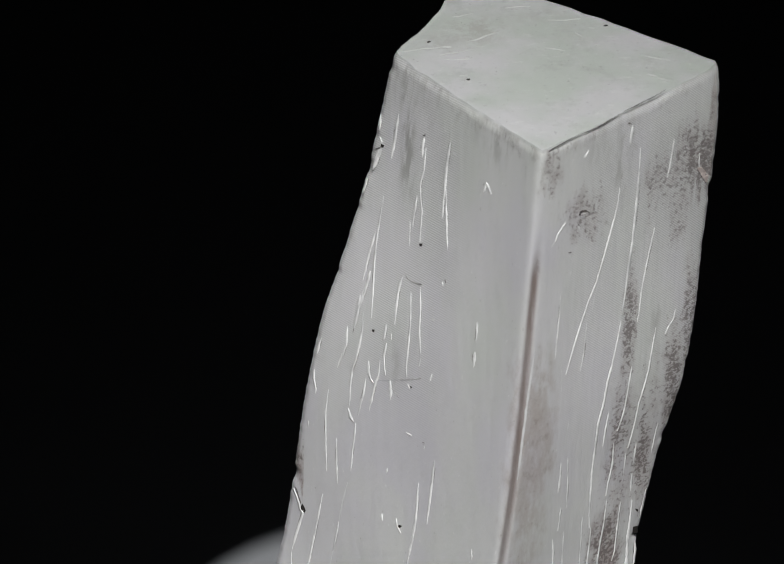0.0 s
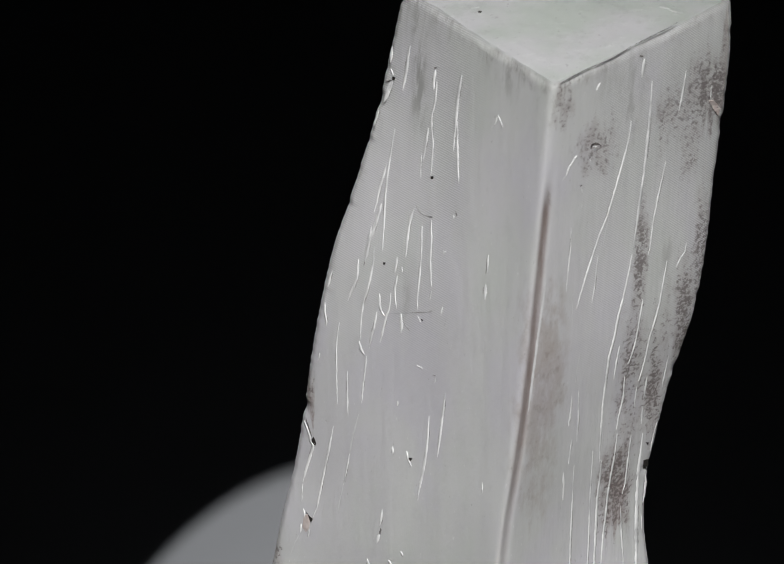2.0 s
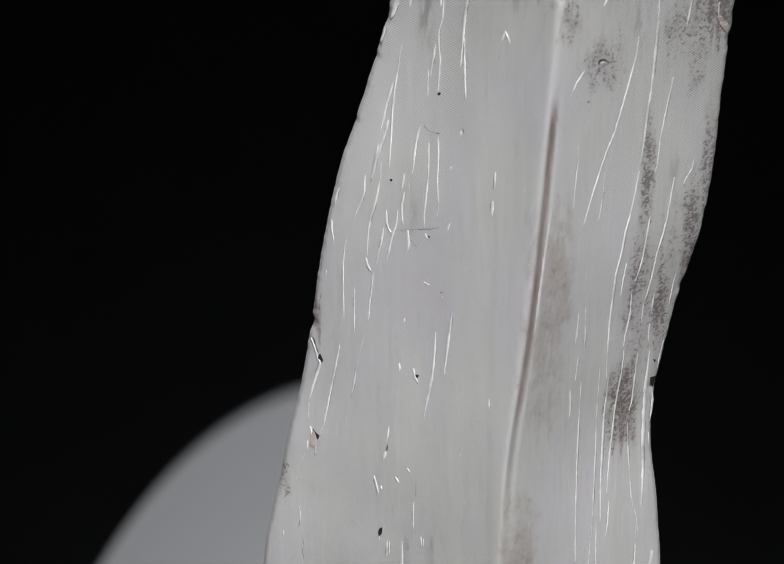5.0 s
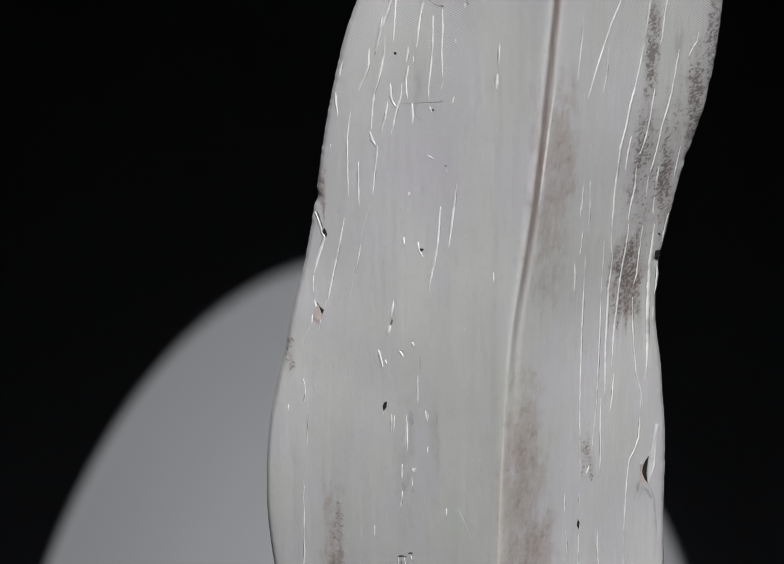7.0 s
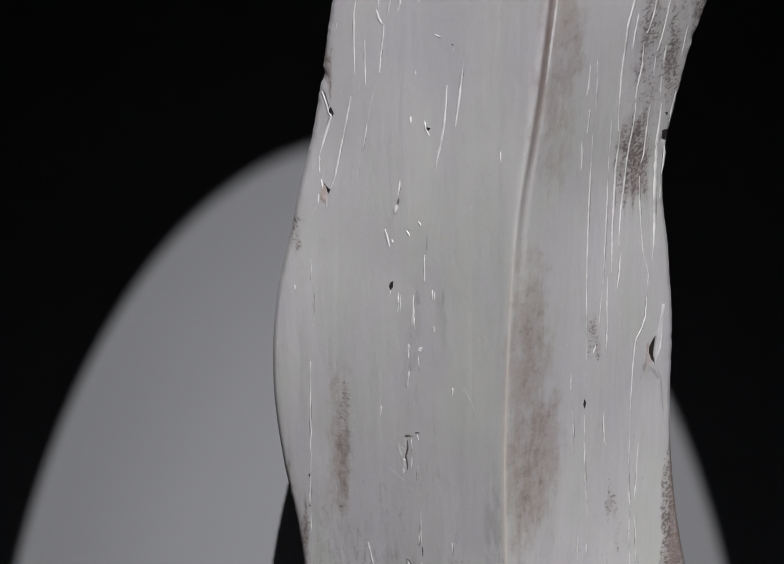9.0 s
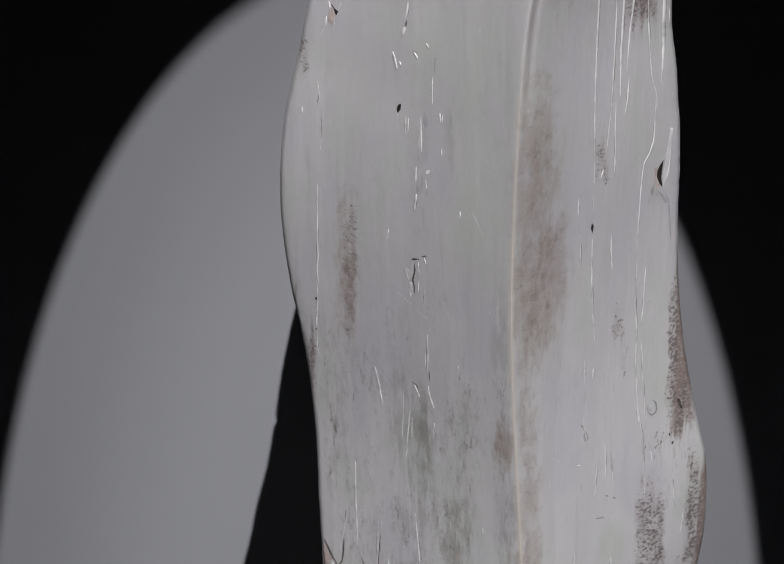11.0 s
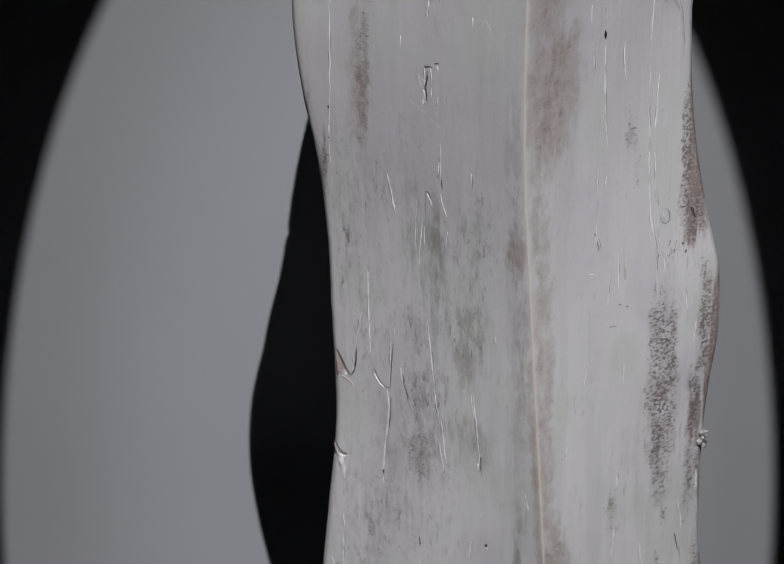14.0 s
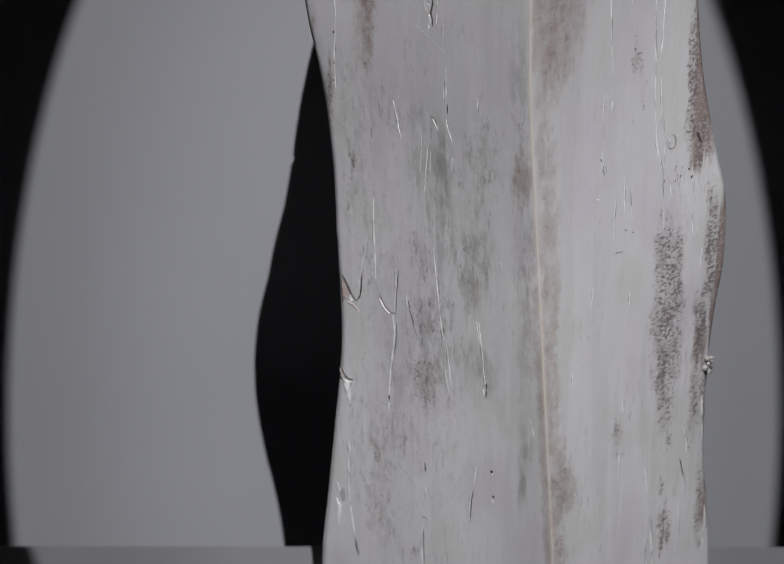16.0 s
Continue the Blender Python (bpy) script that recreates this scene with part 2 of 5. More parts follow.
bm = bmesh.new()
boxed(bm, (-0.21, -0.10, -0.16), (0.21, 0.0945, -0.0531))
bmesh.ops.bevel(bm, geom=bm.edges[:], offset=0.0008, segments=2, affect="EDGES")
bmesh.ops.rotate(bm, verts=bm.verts[:], cent=(0.1, 0.0945, 0), matrix=Matrix.Rotation(radians(0.45), 3, "Z"))
tagged(part("plinth", bm, BLOCK), "white painted block that the mineral pillar stands on", "plinth")

# ---- the pillar ----
# Its corner lines as (x, z) in millimetres, from the top down.
EDGE_L = [(-16.2, 356.5), (-22.3, 327.9), (-26.1, 314.3), (-29.6, 303.3), (-33.1, 288.1), (-35.6, 272.6), (-39.3, 249.2), (-41.5, 239.5), (-43.6,
    228.0), (-45.7, 218.7), (-47.9, 191.8), (-46.0, 171.3), (-43.3, 156.4), (-41.2, 137.1), (-40.5, 114.1), (-39.7, 83.3), (-41.6, 60.1), (-44.8, 26.2)]
EDGE_R = [(46.4, 356.7), (46.9, 345.1), (46.4, 338.8), (45.1, 324.0), (41.7, 289.6), (37.2, 273.4), (35.5, 264.8), (33.0, 250.0), (33.1, 240.8),
    (34.4, 230.2), (36.1, 209.2), (36.3, 192.7), (38.3, 165.4), (42.9, 140.7), (44.6, 133.4), (45.6, 116.2), (43.9, 97.4), (43.3, 65.5), (43.7, 55.0),
    (45.2, 41.9), (46.2, 28.2)]
EDGE_F = [(11.6, 349.3), (9.8, 326.8), (5.0, 270.2), (3.0, 254.5), (1.2, 219.3), (1.5, 164.4), (2.9, 140.4), (8.5, 45.7)]
# Clefts on the two front faces: x and z of both ends, bow, width. Pits: x, z, half width, half height. Stains: x, z, radii, strength.
LEFT_1 = [
    (1.4, 339.0, 2.3, 337.0, 0.0, 0.32), (1.4, 338.8, 0.8, 336.4, -0.0, 0.32), (-0.1, 310.6, -0.3, 306.5, 0.0, 0.32),
    (-0.5, 304.4, -0.7, 301.2, -0.0, 0.63), (-0.9, 262.9, -0.9, 260.6, -0.0, 0.32), (-39.6, 224.3, -39.6, 219.2, 0.4, 0.16),
    (-38.8, 219.5, -39.0, 209.0, 0.0, 0.21), (-42.8, 217.5, -42.9, 215.8, 0.0, 0.42), (-39.8, 200.3, -40.0, 172.0, -0.0, 0.32),
    (-40.1, 171.3, -40.2, 163.7, 0.0, 0.32), (-16.4, 170.9, -16.4, 161.4, 0.0, 0.32), (-16.3, 169.3, -16.3, 161.2, 0.0, 0.32),
    (-16.8, 165.8, -16.9, 161.5, 0.1, 0.42), (-9.8, 165.4, -9.6, 162.4, 0.1, 0.32), (-9.7, 165.0, -9.7, 161.6, -0.0, 0.32),
]
LEFT_2 = [
    (-27.7, 157.7, -26.0, 148.1, 0.1, 0.32), (-4.2, 123.3, -4.2, 121.4, 0.0, 0.32), (-33.6, 117.8, -35.5, 103.0, -0.2, 0.21),
    (-8.9, 105.2, -7.0, 84.8, 0.1, 0.32), (-8.3, 96.6, -6.8, 83.0, 0.2, 0.21), (-16.0, 96.4, -14.8, 84.1, -0.0, 0.32),
    (-16.3, 88.7, -15.1, 79.3, -0.0, 0.32), (-33.1, 84.9, -25.1, 86.3, 0.5, 0.16),
]
RIGHT_1 = [
    (17.1, 151.1, 17.5, 144.6, -0.2, 0.32), (17.2, 149.0, 18.1, 144.9, -0.0, 0.21),
]
PITS_1 = [
    (-40.3, 170.9, 0.4, 0.6),
]
STAIN_0_1 = [
    (42.8, 338.6, 4.2, 9.4, 0.98), (20.8, 332.8, 4.0, 6.9, 0.72), (13.6, 344.5, 2.1, 5.6, 0.72),
    (42.4, 302.7, 1.7, 13.8, 0.91), (29.8, 307.1, 1.2, 16.2, 0.91), (36.2, 335.3, 4.2, 7.5, 0.65),
    (29.8, 304.8, 1.4, 15.0, 0.98), (28.0, 282.5, 1.7, 11.2, 0.85), (39.4, 290.0, 2.1, 13.8, 0.98),
    (33.7, 272.6, 2.3, 11.2, 0.91), (26.5, 253.3, 3.8, 11.0, 0.98), (-35.8, 269.5, 1.4, 5.6, 0.7),
    (-42.6, 229.4, 1.5, 6.2, 0.7), (-32.7, 188.0, 2.5, 13.8, 0.5), (-32.7, 166.8, 1.5, 6.2, 0.4),
    (24.3, 170.5, 1.08, 5.2, 0.59), (19.5, 212.1, 1.1, 3.8, 0.78), (36.4, 162.5, 1.3, 21.2, 0.95),
    (39.1, 145.7, 2.1, 6.9, 0.95),
]
STAIN_0_2 = [
    (42.5, 116.4, 1.5, 16.2, 0.95), (32.6, 116.9, 3.565, 13.1, 0.86), (33.2, 94.3, 3.335, 12.5, 0.86),
    (-42.0, 154.4, 1.5, 6.9, 0.7), (18.9, 214.3, 1.5, 5.6, 0.6), (33.2, 88.5, 3.335, 10, 0.86),
    (35, 42, 1.495, 6.9, 0.72), (22.8, 72.8, 1.44, 5.2, 0.52), (40.0, 75.9, 1.3, 15.0, 0.6),
    (42.5, 46.1, 1.1, 15.0, 0.7), (29.0, 275.3, 2.1, 12.5, 0.65), (29.0, 277.2, 4.2, 20.0, 0.59),
    (34.9, 286.9, 3.1, 15.0, 0.52), (-33.2, 176.4, 2.0, 12.5, 0.38), (23.9, 172.5, 1.17, 3.8, 0.56),
    (25.5, 164.4, 0.54, 6.2, 0.49), (32.8, 115, 3.565, 7.5, 0.86), (32.8, 101.1, 4.025, 7.5, 0.86),
    (33.3, 89.6, 3.335, 6.2, 0.86),
]
STAIN_0_3 = [
    (31.6, 126.1, 1.725, 5, 0.72), (23, 72.4, 1.71, 5, 0.56), (42.9, 117.2, 1.7, 8.8, 0.95),
    (42.6, 74.6, 1.1, 11.2, 0.8), (33.6, 138.9, 1.9, 1.0, 0.8), (35.7, 163.4, 0.6, 15.0, 0.95),
    (33.6, 76.7, 1.955, 8.8, 0.68), (42.0, 124.2, 1.3, 15.0, 0.8), (10.2, 63.0, 1.7, 6.2, 0.6),
    (10.0, 48.1, 1.1, 6.2, 0.5), (34.4, 42.2, 1.265, 7.5, 0.88), (33.8, 55.4, 0.575, 5, 0.72),
    (-31.7, 43.7, 2.3, 13.8, 0.42), (-32.2, 57.2, 1.7, 3.1, 0.5), (-26.4, 63.3, 1.5, 3.8, 0.5),
    (-23.5, 31.6, 1.5, 3.1, 0.5), (40.8, 97.0, 1.5, 12.5, 0.95), (40.6, 75.6, 1.5, 8.8, 0.85),
    (34.7, 106.3, 2.875, 7.5, 0.86),
]
STAIN_0_4 = [
    (34.7, 93.6, 2.415, 11.2, 0.81), (34.1, 78.2, 1.5, 7.5, 0.79), (-20.7, 82.8, 3.7, 7.5, 0.6),
    (-18.5, 100.8, 3.1, 7.5, 0.4),
]
STAIN_1_1 = [
    (35.3, 304.1, 1.3, 2.8, 0.6), (-13.3, 343.6, 1.2, 13.8, 0.85), (-13.6, 333.9, 0.9, 5.0, 0.5),
    (-16.3, 298.2, 0.9, 5.0, 0.45), (-12.5, 219.1, 0.8, 7.5, 0.3), (-9.3, 120.4, 4.0, 8.1, 0.6),
    (-17.1, 137.6, 1.3, 10.6, 0.7), (-0.6, 169.2, 1.1, 18.8, 0.4), (1.0, 118.0, 1.3, 25.0, 0.5),
    (1.6, 63.8, 0.8, 7.5, 0.5), (-19.7, 141.6, 1.5, 13.8, 0.7), (-12.2, 146.2, 0.8, 7.5, 0.6),
    (-8.9, 139.4, 0.8, 7.5, 0.6), (-17.4, 120.8, 6.3, 7.5, 0.45), (-10.8, 115.4, 4.2, 7.5, 0.6),
    (-20.7, 94.2, 3.1, 12.5, 0.6), (-8.4, 91.1, 4.2, 6.2, 0.5), (1.6, 120.8, 1.5, 15.0, 0.6),
    (-33.9, 141.0, 2.1, 15.0, 0.4),
]
STAIN_1_2 = [
    (-22.5, 154.4, 1.3, 5.0, 0.6), (-12.3, 147.9, 1.1, 10.0, 0.5), (-12.0, 220.4, 0.6, 7.5, 0.4),
    (-17.7, 211.1, 1.1, 12.5, 0.4), (25.9, 344.9, 2.3, 8.8, 0.35), (-9.3, 354.8, 4.2, 5.0, 0.4),
    (3.9, 348.8, 4.7, 3.8, 0.45), (-22.9, 141.6, 1.5, 8.8, 0.6), (-27.5, 88.3, 2.1, 20.0, 0.4),
    (30.5, 202.2, 0.8, 1.2, 0.9), (-22.8, 154.5, 1.7, 3.1, 0.6), (-36.9, 136.8, 0.8, 3.1, 0.7),
    (-17.6, 141.0, 1.3, 9.4, 0.85), (-11.5, 146.4, 0.6, 8.8, 0.6), (-7.8, 152.1, 0.6, 5.0, 0.5),
    (-0.8, 175.1, 2.0, 15.0, 0.45), (0.3, 124.1, 1.3, 7.5, 0.6), (-9.6, 121.2, 3.1, 7.5, 0.7),
    (-11.6, 93.7, 2.6, 3.8, 0.6),
]
STAIN_1_3 = [
    (-17.2, 88.3, 1.6, 7.5, 0.6), (2.0, 71.0, 1.3, 10.0, 0.7), (0.1, 352.6, 1.5, 1.2, 0.6),
    (3.9, 350.8, 1.9, 1.1, 0.8), (6.6, 348.6, 2.1, 1.1, 0.9), (8.3, 347.4, 1.3, 0.9, 0.8),
    (-15.0, 351.5, 1.3, 3.1, 0.5), (21.8, 349.3, 3.1, 4.4, 0.4), (27.7, 349.6, 3.1, 5.6, 0.5),
    (-13.6, 348.3, 0.9, 7.5, 0.9), (-13.9, 335.7, 1.1, 5.0, 0.9), (1.9, 66.1, 1.1, 8.8, 1.0),
]
STAIN_2_1 = [
    (9.9, 278.3, 4.0, 23.8, 0.5), (11.6, 289.0, 4.2, 16.2, 0.45), (9.6, 266.8, 4.2, 13.8, 0.4),
    (7.3, 216.0, 3.7, 8.8, 0.5), (7.7, 193.4, 5.0, 11.2, 0.85), (6.4, 178.6, 4.2, 7.5, 0.85),
    (8.6, 277.0, 4.7, 13.8, 0.4), (0.4, 150.8, 1.3, 4.0, 0.8), (5.9, 129.4, 2.5, 32.5, 0.55),
    (11.1, 62.7, 2.3, 7.5, 0.75), (9.7, 48.2, 1.3, 7.5, 0.65), (0.5, 149.0, 1.3, 7.5, 0.8),
    (9.4, 276.2, 3.1, 15.0, 0.35), (-1.3, 133.2, 1.5, 12.5, 0.2), (6.3, 99.8, 1.5, 25.0, 0.5),
    (8.5, 74.2, 1.3, 12.5, 0.6), (-34.3, 180.5, 2.1, 18.8, 0.5), (-0.9, 146.9, 1.1, 5.0, 0.9),
    (9.4, 185.4, 2.6, 7.5, 0.7),
]
STAIN_2_2 = [
    (4.7, 187.3, 3.7, 13.8, 0.8), (6.8, 108.8, 1.7, 27.5, 0.55), (1.9, 108.3, 1.7, 27.5, 0.35),
    (9.9, 69.2, 1.5, 7.5, 0.7), (11.4, 288.6, 4.0, 16.2, 0.6), (5.9, 221.5, 3.1, 13.8, 0.75),
    (4.4, 234.3, 2.3, 10.0, 0.5), (5.1, 212.7, 4.2, 26.2, 0.7), (5.2, 177.6, 2.6, 13.8, 0.5),
    (4.2, 119.4, 1.9, 25.0, 0.5),
]
STAIN_4_1 = [
    (-36.9, 139.4, 1.4, 5.6, 0.6), (-34.8, 119.1, 5.2, 12.5, 0.35), (-20.3, 108.6, 2.9, 20.0, 0.6),
    (-9.5, 142.3, 3.1, 15.0, 0.45), (-18.5, 85.3, 3.4, 7.5, 0.6), (-20.7, 78.5, 4.4, 7.5, 0.65),
    (-29.9, 58.9, 4.2, 7.5, 0.45), (-32.3, 36.1, 2.3, 7.5, 0.45), (-37.0, 136.9, 1.1, 7.5, 0.7),
    (-30.7, 122.0, 6.3, 25.0, 0.4), (-21.8, 116.1, 4.2, 15.0, 0.5), (-18.4, 83.8, 6.3, 11.2, 0.55),
    (-11.9, 113.5, 5.2, 7.5, 0.5), (-15.4, 144.8, 7.3, 11.2, 0.35), (-37.1, 153.3, 3.1, 15.0, 0.45),
    (-20.1, 119.4, 3.1, 13.8, 0.5), (-21.7, 83.5, 2.3, 12.5, 0.75), (-32.7, 58.9, 1.3, 5.0, 0.5),
    (-33.8, 192.8, 1.1, 7.5, 0.6),
]
STAIN_4_2 = [
    (-31.9, 98.9, 2.1, 15.0, 0.5), (-37.3, 124.5, 2.6, 15.0, 0.6), (-29.8, 60.1, 5.2, 8.8, 0.7),
    (-31.1, 43.9, 4.7, 13.8, 0.7), (-26.4, 67.5, 4.7, 7.5, 0.7), (-17.3, 101.3, 4.7, 13.8, 0.8),
    (-8.8, 147.5, 4.2, 16.2, 0.6), (-22.8, 166.0, 4.2, 10.0, 0.35),
]
CRACK_1 = [
    (27.2, 352.6, 35.6, 354.8, 0.1, 0.22), (18.8, 350.6, 26.7, 352.5, 0.4, 0.21), (12.8, 349.0, 18.8, 350.6, -0.1, 0.21),
]
TOPS_1 = [
    (-15.0, 0.0, -7.3, 0.7, 0.35), (-7.2, 0.8, -5.0, 0.7, 0.75), (-1.6, 2.4, 4.5, 5.5, 0.7), (-4.7, 10.1, -0.7, 11.1, 0.45),
    (5.7, 12.8, 10.6, 13.1, 0.4), (13.9, 8.6, 20.3, 8.8, 0.5), (19.2, 4.4, 20.6, 3.0, 0.5), (22.7, 0.2, 23.9, 0.1, 0.6),
    (31.4, -3.6, 37.1, -5.5, 0.4), (32.5, -9.9, 34.4, -10.5, 0.55), (34.4, -10.9, 36.8, -11.8, 0.4), (-7.3, -1.7, -0.9, 0.0, 0.3),
    (-6.3, -3.1, -1.5, -3.0, 0.35), (13.2, -0.3, 17.0, -1.0, 0.3), (-3.5, -8.2, -2.0, -7.9, 0.4),
]
STAIN_3_1 = [
    (37.6, 163.3, 1.1, 16.2, 1.0), (39.5, 151.7, 1.9, 7.5, 1.0), (44.5, 110.2, 1.1, 11.2, 0.9),
    (43.7, 96.9, 1.2, 7.5, 0.9), (37.2, 174.4, 0.7, 21.2, 0.9), (39.4, 156.5, 1.4, 8.8, 0.9),
    (45.5, 344.3, 1.2, 7.5, 0.7), (44.7, 334.3, 1.5, 2.2, 0.9), (44.1, 97.3, 1.2, 7.5, 0.9),
    (25.9, 254.8, 2.7, 7.5, 0.55), (7.2, 191.0, 3.1, 8.8, 0.3), (26.8, 250.9, 2.3, 7.5, 0.8),
    (41.2, 92.3, 1.8, 7.5, 0.9), (38.9, 145.3, 2.6, 5.0, 1.0), (38.0, 152.9, 2.1, 6.2, 1.0),
    (44.2, 112.6, 0.8, 11.2, 1.0), (43.4, 100.1, 0.9, 7.5, 1.0), (-33.2, 177.7, 1.8, 12.5, 0.5),
    (-41.4, 154.1, 0.9, 8.8, 0.6),
]
STAIN_3_2 = [
    (-35.5, 266.5, 1.0, 5.0, 0.6),
    (-41.7, 150.4, 1.1, 11.0, 0.5),
    (-45.1, 168.4, 0.7, 3.8, 0.6), (44.5, 118.0, 0.9, 15.0, 1.0), (43.8, 100.7, 0.8, 7.5, 1.0),
    (39.0, 159.9, 0.8, 12.5, 1.0), (42.5, 337.7, 2.9, 5.6, 0.42), (36.3, 334.8, 1.7, 5.0, 0.4),
    (43.8, 45.6, 1.3, 7.5, 0.8),
]
# Kinked clefts: kind, width, and their bends. Chips and holes: kind, how far they stand out, and their outlines.
BY_LEFT_EDGE_1 = [
    ('white', 0.55, [(-36.8, 261.8), (-36.2, 260.3), (-35.7, 258.9), (-35.5, 257.7), (-34.9, 257.1), (-35.3, 255.5), (-36.4, 251.6), (-37.2, 248.4)]),
    ('dark', 0.28, [(-36.4, 262.2), (-35.8, 260.5), (-35.3, 258.9)]),
    ('white', 0.18, [(-37.3, 247.8), (-37.4, 244.2)]),
    ('white', 0.42, [(-30.7, 263.0), (-31.0, 261.2), (-31.4, 259.2), (-32.1, 255.4), (-33.3, 249.0), (-34.3, 243.8), (-35.1, 241.6)]),
    ('faint', 0.42, [(-25.5, 267.6), (-26.7, 262.4), (-27.4, 258.3)]),
    ('white', 0.34, [(-27.4, 258.3), (-28.2, 253.7), (-28.7, 251.1)]),
    ('faint', 0.3, [(-28.7, 251.1), (-29.9, 244.9)]),
    ('white', 0.35, [(-37.1, 242.7), (-36.7, 240.7)]),
    ('white', 0.4, [(-37.6, 239.3), (-37.8, 237.0)]),
    ('white', 0.4, [(-35.9, 238.8), (-36.2, 236.7)]),
    ('faint', 0.3, [(-37.9, 236.8), (-38.9, 234.6), (-39.8, 231.8)]),
]
BY_LEFT_EDGE_2 = [
    ('white', 0.5, [(-20.7, 249.1), (-20.9, 247.0), (-21.2, 245.4)]),
    ('white', 0.6, [(-21.3, 243.4), (-21.9, 241.2)]),
]
CHIPPED_COLUMN_1 = [
    ('dark', 0.4, [(-19.8, 189.3), (-18.6, 189.9)]),
    ('dark', 0.18, [(-18.7, 189.8), (-18.1, 189.8)]),
    ('dark', 0.36, [(-19.2, 188.5), (-19.2, 186.2), (-19.6, 184.1), (-19.3, 182.6), (-19.2, 180.8)]),
    ('white', 0.3, [(-18.5, 189.4), (-18.3, 187.2), (-18.3, 185.2)]),
    ('white', 0.25, [(-19.8, 188.9), (-19.8, 184.6)]),
    ('white', 0.28, [(-18.3, 184.6), (-18.4, 181.6)]),
    ('dark', 0.3, [(-17.7, 190.9), (-16.7, 191.4)]),
    ('white', 0.36, [(-17.2, 190.6), (-16.9, 189.3)]),
    ('white', 0.3, [(-17.0, 182.6), (-17.3, 178.3)]),
    ('faint', 0.6, [(-23.0, 179.8), (-20.9, 178.1), (-19.3, 177.5)]),
    ('faint', 0.6, [(-18.8, 176.6), (-17.6, 175.7), (-16.4, 174.7)]),
    ('faint', 0.5, [(-18.2, 221.8), (-18.4, 216.3)]),
    ('white', 0.5, [(-19.0, 212.4), (-19.1, 208.9)]),
    ('grey', 0.4, [(-18.5, 215.1), (-18.5, 213.9)]),
    ('grey', 0.42, [(-18.9, 208.0), (-18.6, 205.7)]),
]
CHIPPED_COLUMN_2 = [
    ('white', 0.48, [(-18.9, 205.9), (-19.1, 204.3), (-19.4, 201.5)]),
    ('white', 0.36, [(-21.1, 223.5), (-21.3, 219.1)]),
    ('white', 0.4, [(-14.2, 226.8), (-14.1, 224.6)]),
    ('white', 0.4, [(-13.9, 218.5), (-13.8, 217.1)]),
    ('grey', 0.3, [(-16.8, 207.6), (-16.7, 206.2)]),
    ('white', 0.25, [(-17.0, 210.0), (-16.9, 207.9)]),
]
# the hollow below the hole: its shade is drawn in grey strokes
BY_HOLE = [
    ('grey', 0.7, [(31.7, 202.0), (32.6, 200.4), (33.6, 198.2)]),
    ('grey', 0.3, [(33.2, 201.4), (34.1, 198.0), (34.5, 193.5), (34.9, 189.1)]),
    ('white', 0.42, [(30.3, 223.5), (30.3, 217.6), (30.2, 214.7), (29.4, 212.0), (28.4, 210.3), (28.1, 208.4), (27.8, 203.0), (27.7, 198.1), (27.5, 189.5)]),
]
FORKED_1 = [
    ('dark', 0.5, [(-39.3, 104.8), (-38.1, 101.9), (-37.0, 99.6), (-36.2, 98.8)]),
    ('dark', 0.32, [(-36.1, 98.8), (-35.4, 100.4), (-35.0, 103.7), (-34.9, 106.9)]),
    ('white', 0.26, [(-35.6, 105.1), (-35.6, 100.6)]),
    ('rosy', 0.42, [(-38.3, 97.7), (-37.0, 97.4), (-36.1, 96.7), (-35.7, 95.3)]),
    ('brown', 0.42, [(-39.4, 101.6), (-39.2, 97.7)]),
    ('dark', 0.2, [(-31.1, 103.6), (-30.3, 101.2), (-29.4, 99.5), (-28.4, 98.8), (-27.1, 99.2)]),
    ('white', 0.5, [(-31.0, 101.5), (-29.9, 99.4), (-28.7, 98.4)]),
    ('white', 0.36, [(-27.2, 114.9), (-27.3, 110.2), (-27.2, 106.0), (-27.5, 99.9)]),
    ('dark', 0.26, [(-26.6, 111.6), (-26.9, 107.5), (-27.2, 102.4), (-27.2, 99.5)]),
    ('white', 0.26, [(-26.4, 116.1), (-26.3, 113.1)]),
    ('white', 0.5, [(-27.9, 98.2), (-27.6, 93.7), (-27.9, 88.6), (-28.5, 82.7), (-28.9, 75.1)]),
]
FORKED_2 = [
    ('dark', 0.2, [(-27.1, 96.8), (-27.2, 91.0), (-27.6, 87.3)]),
    ('dark', 0.34, [(-28.9, 75.4), (-28.9, 74.3)]),
    ('faint', 0.3, [(-30.8, 96.2), (-30.4, 92.5), (-29.9, 86.0)]),
    ('white', 0.38, [(-25.0, 105.8), (-24.7, 102.8)]),
    ('dark', 0.3, [(-24.6, 104.3), (-24.0, 102.2)]),
    ('dark', 0.16, [(-24.0, 101.1), (-23.3, 97.8), (-22.3, 94.0)]),
    ('dark', 0.42, [(-40.1, 78.8), (-38.9, 76.6), (-38.1, 76.0), (-37.1, 76.4)]),
]
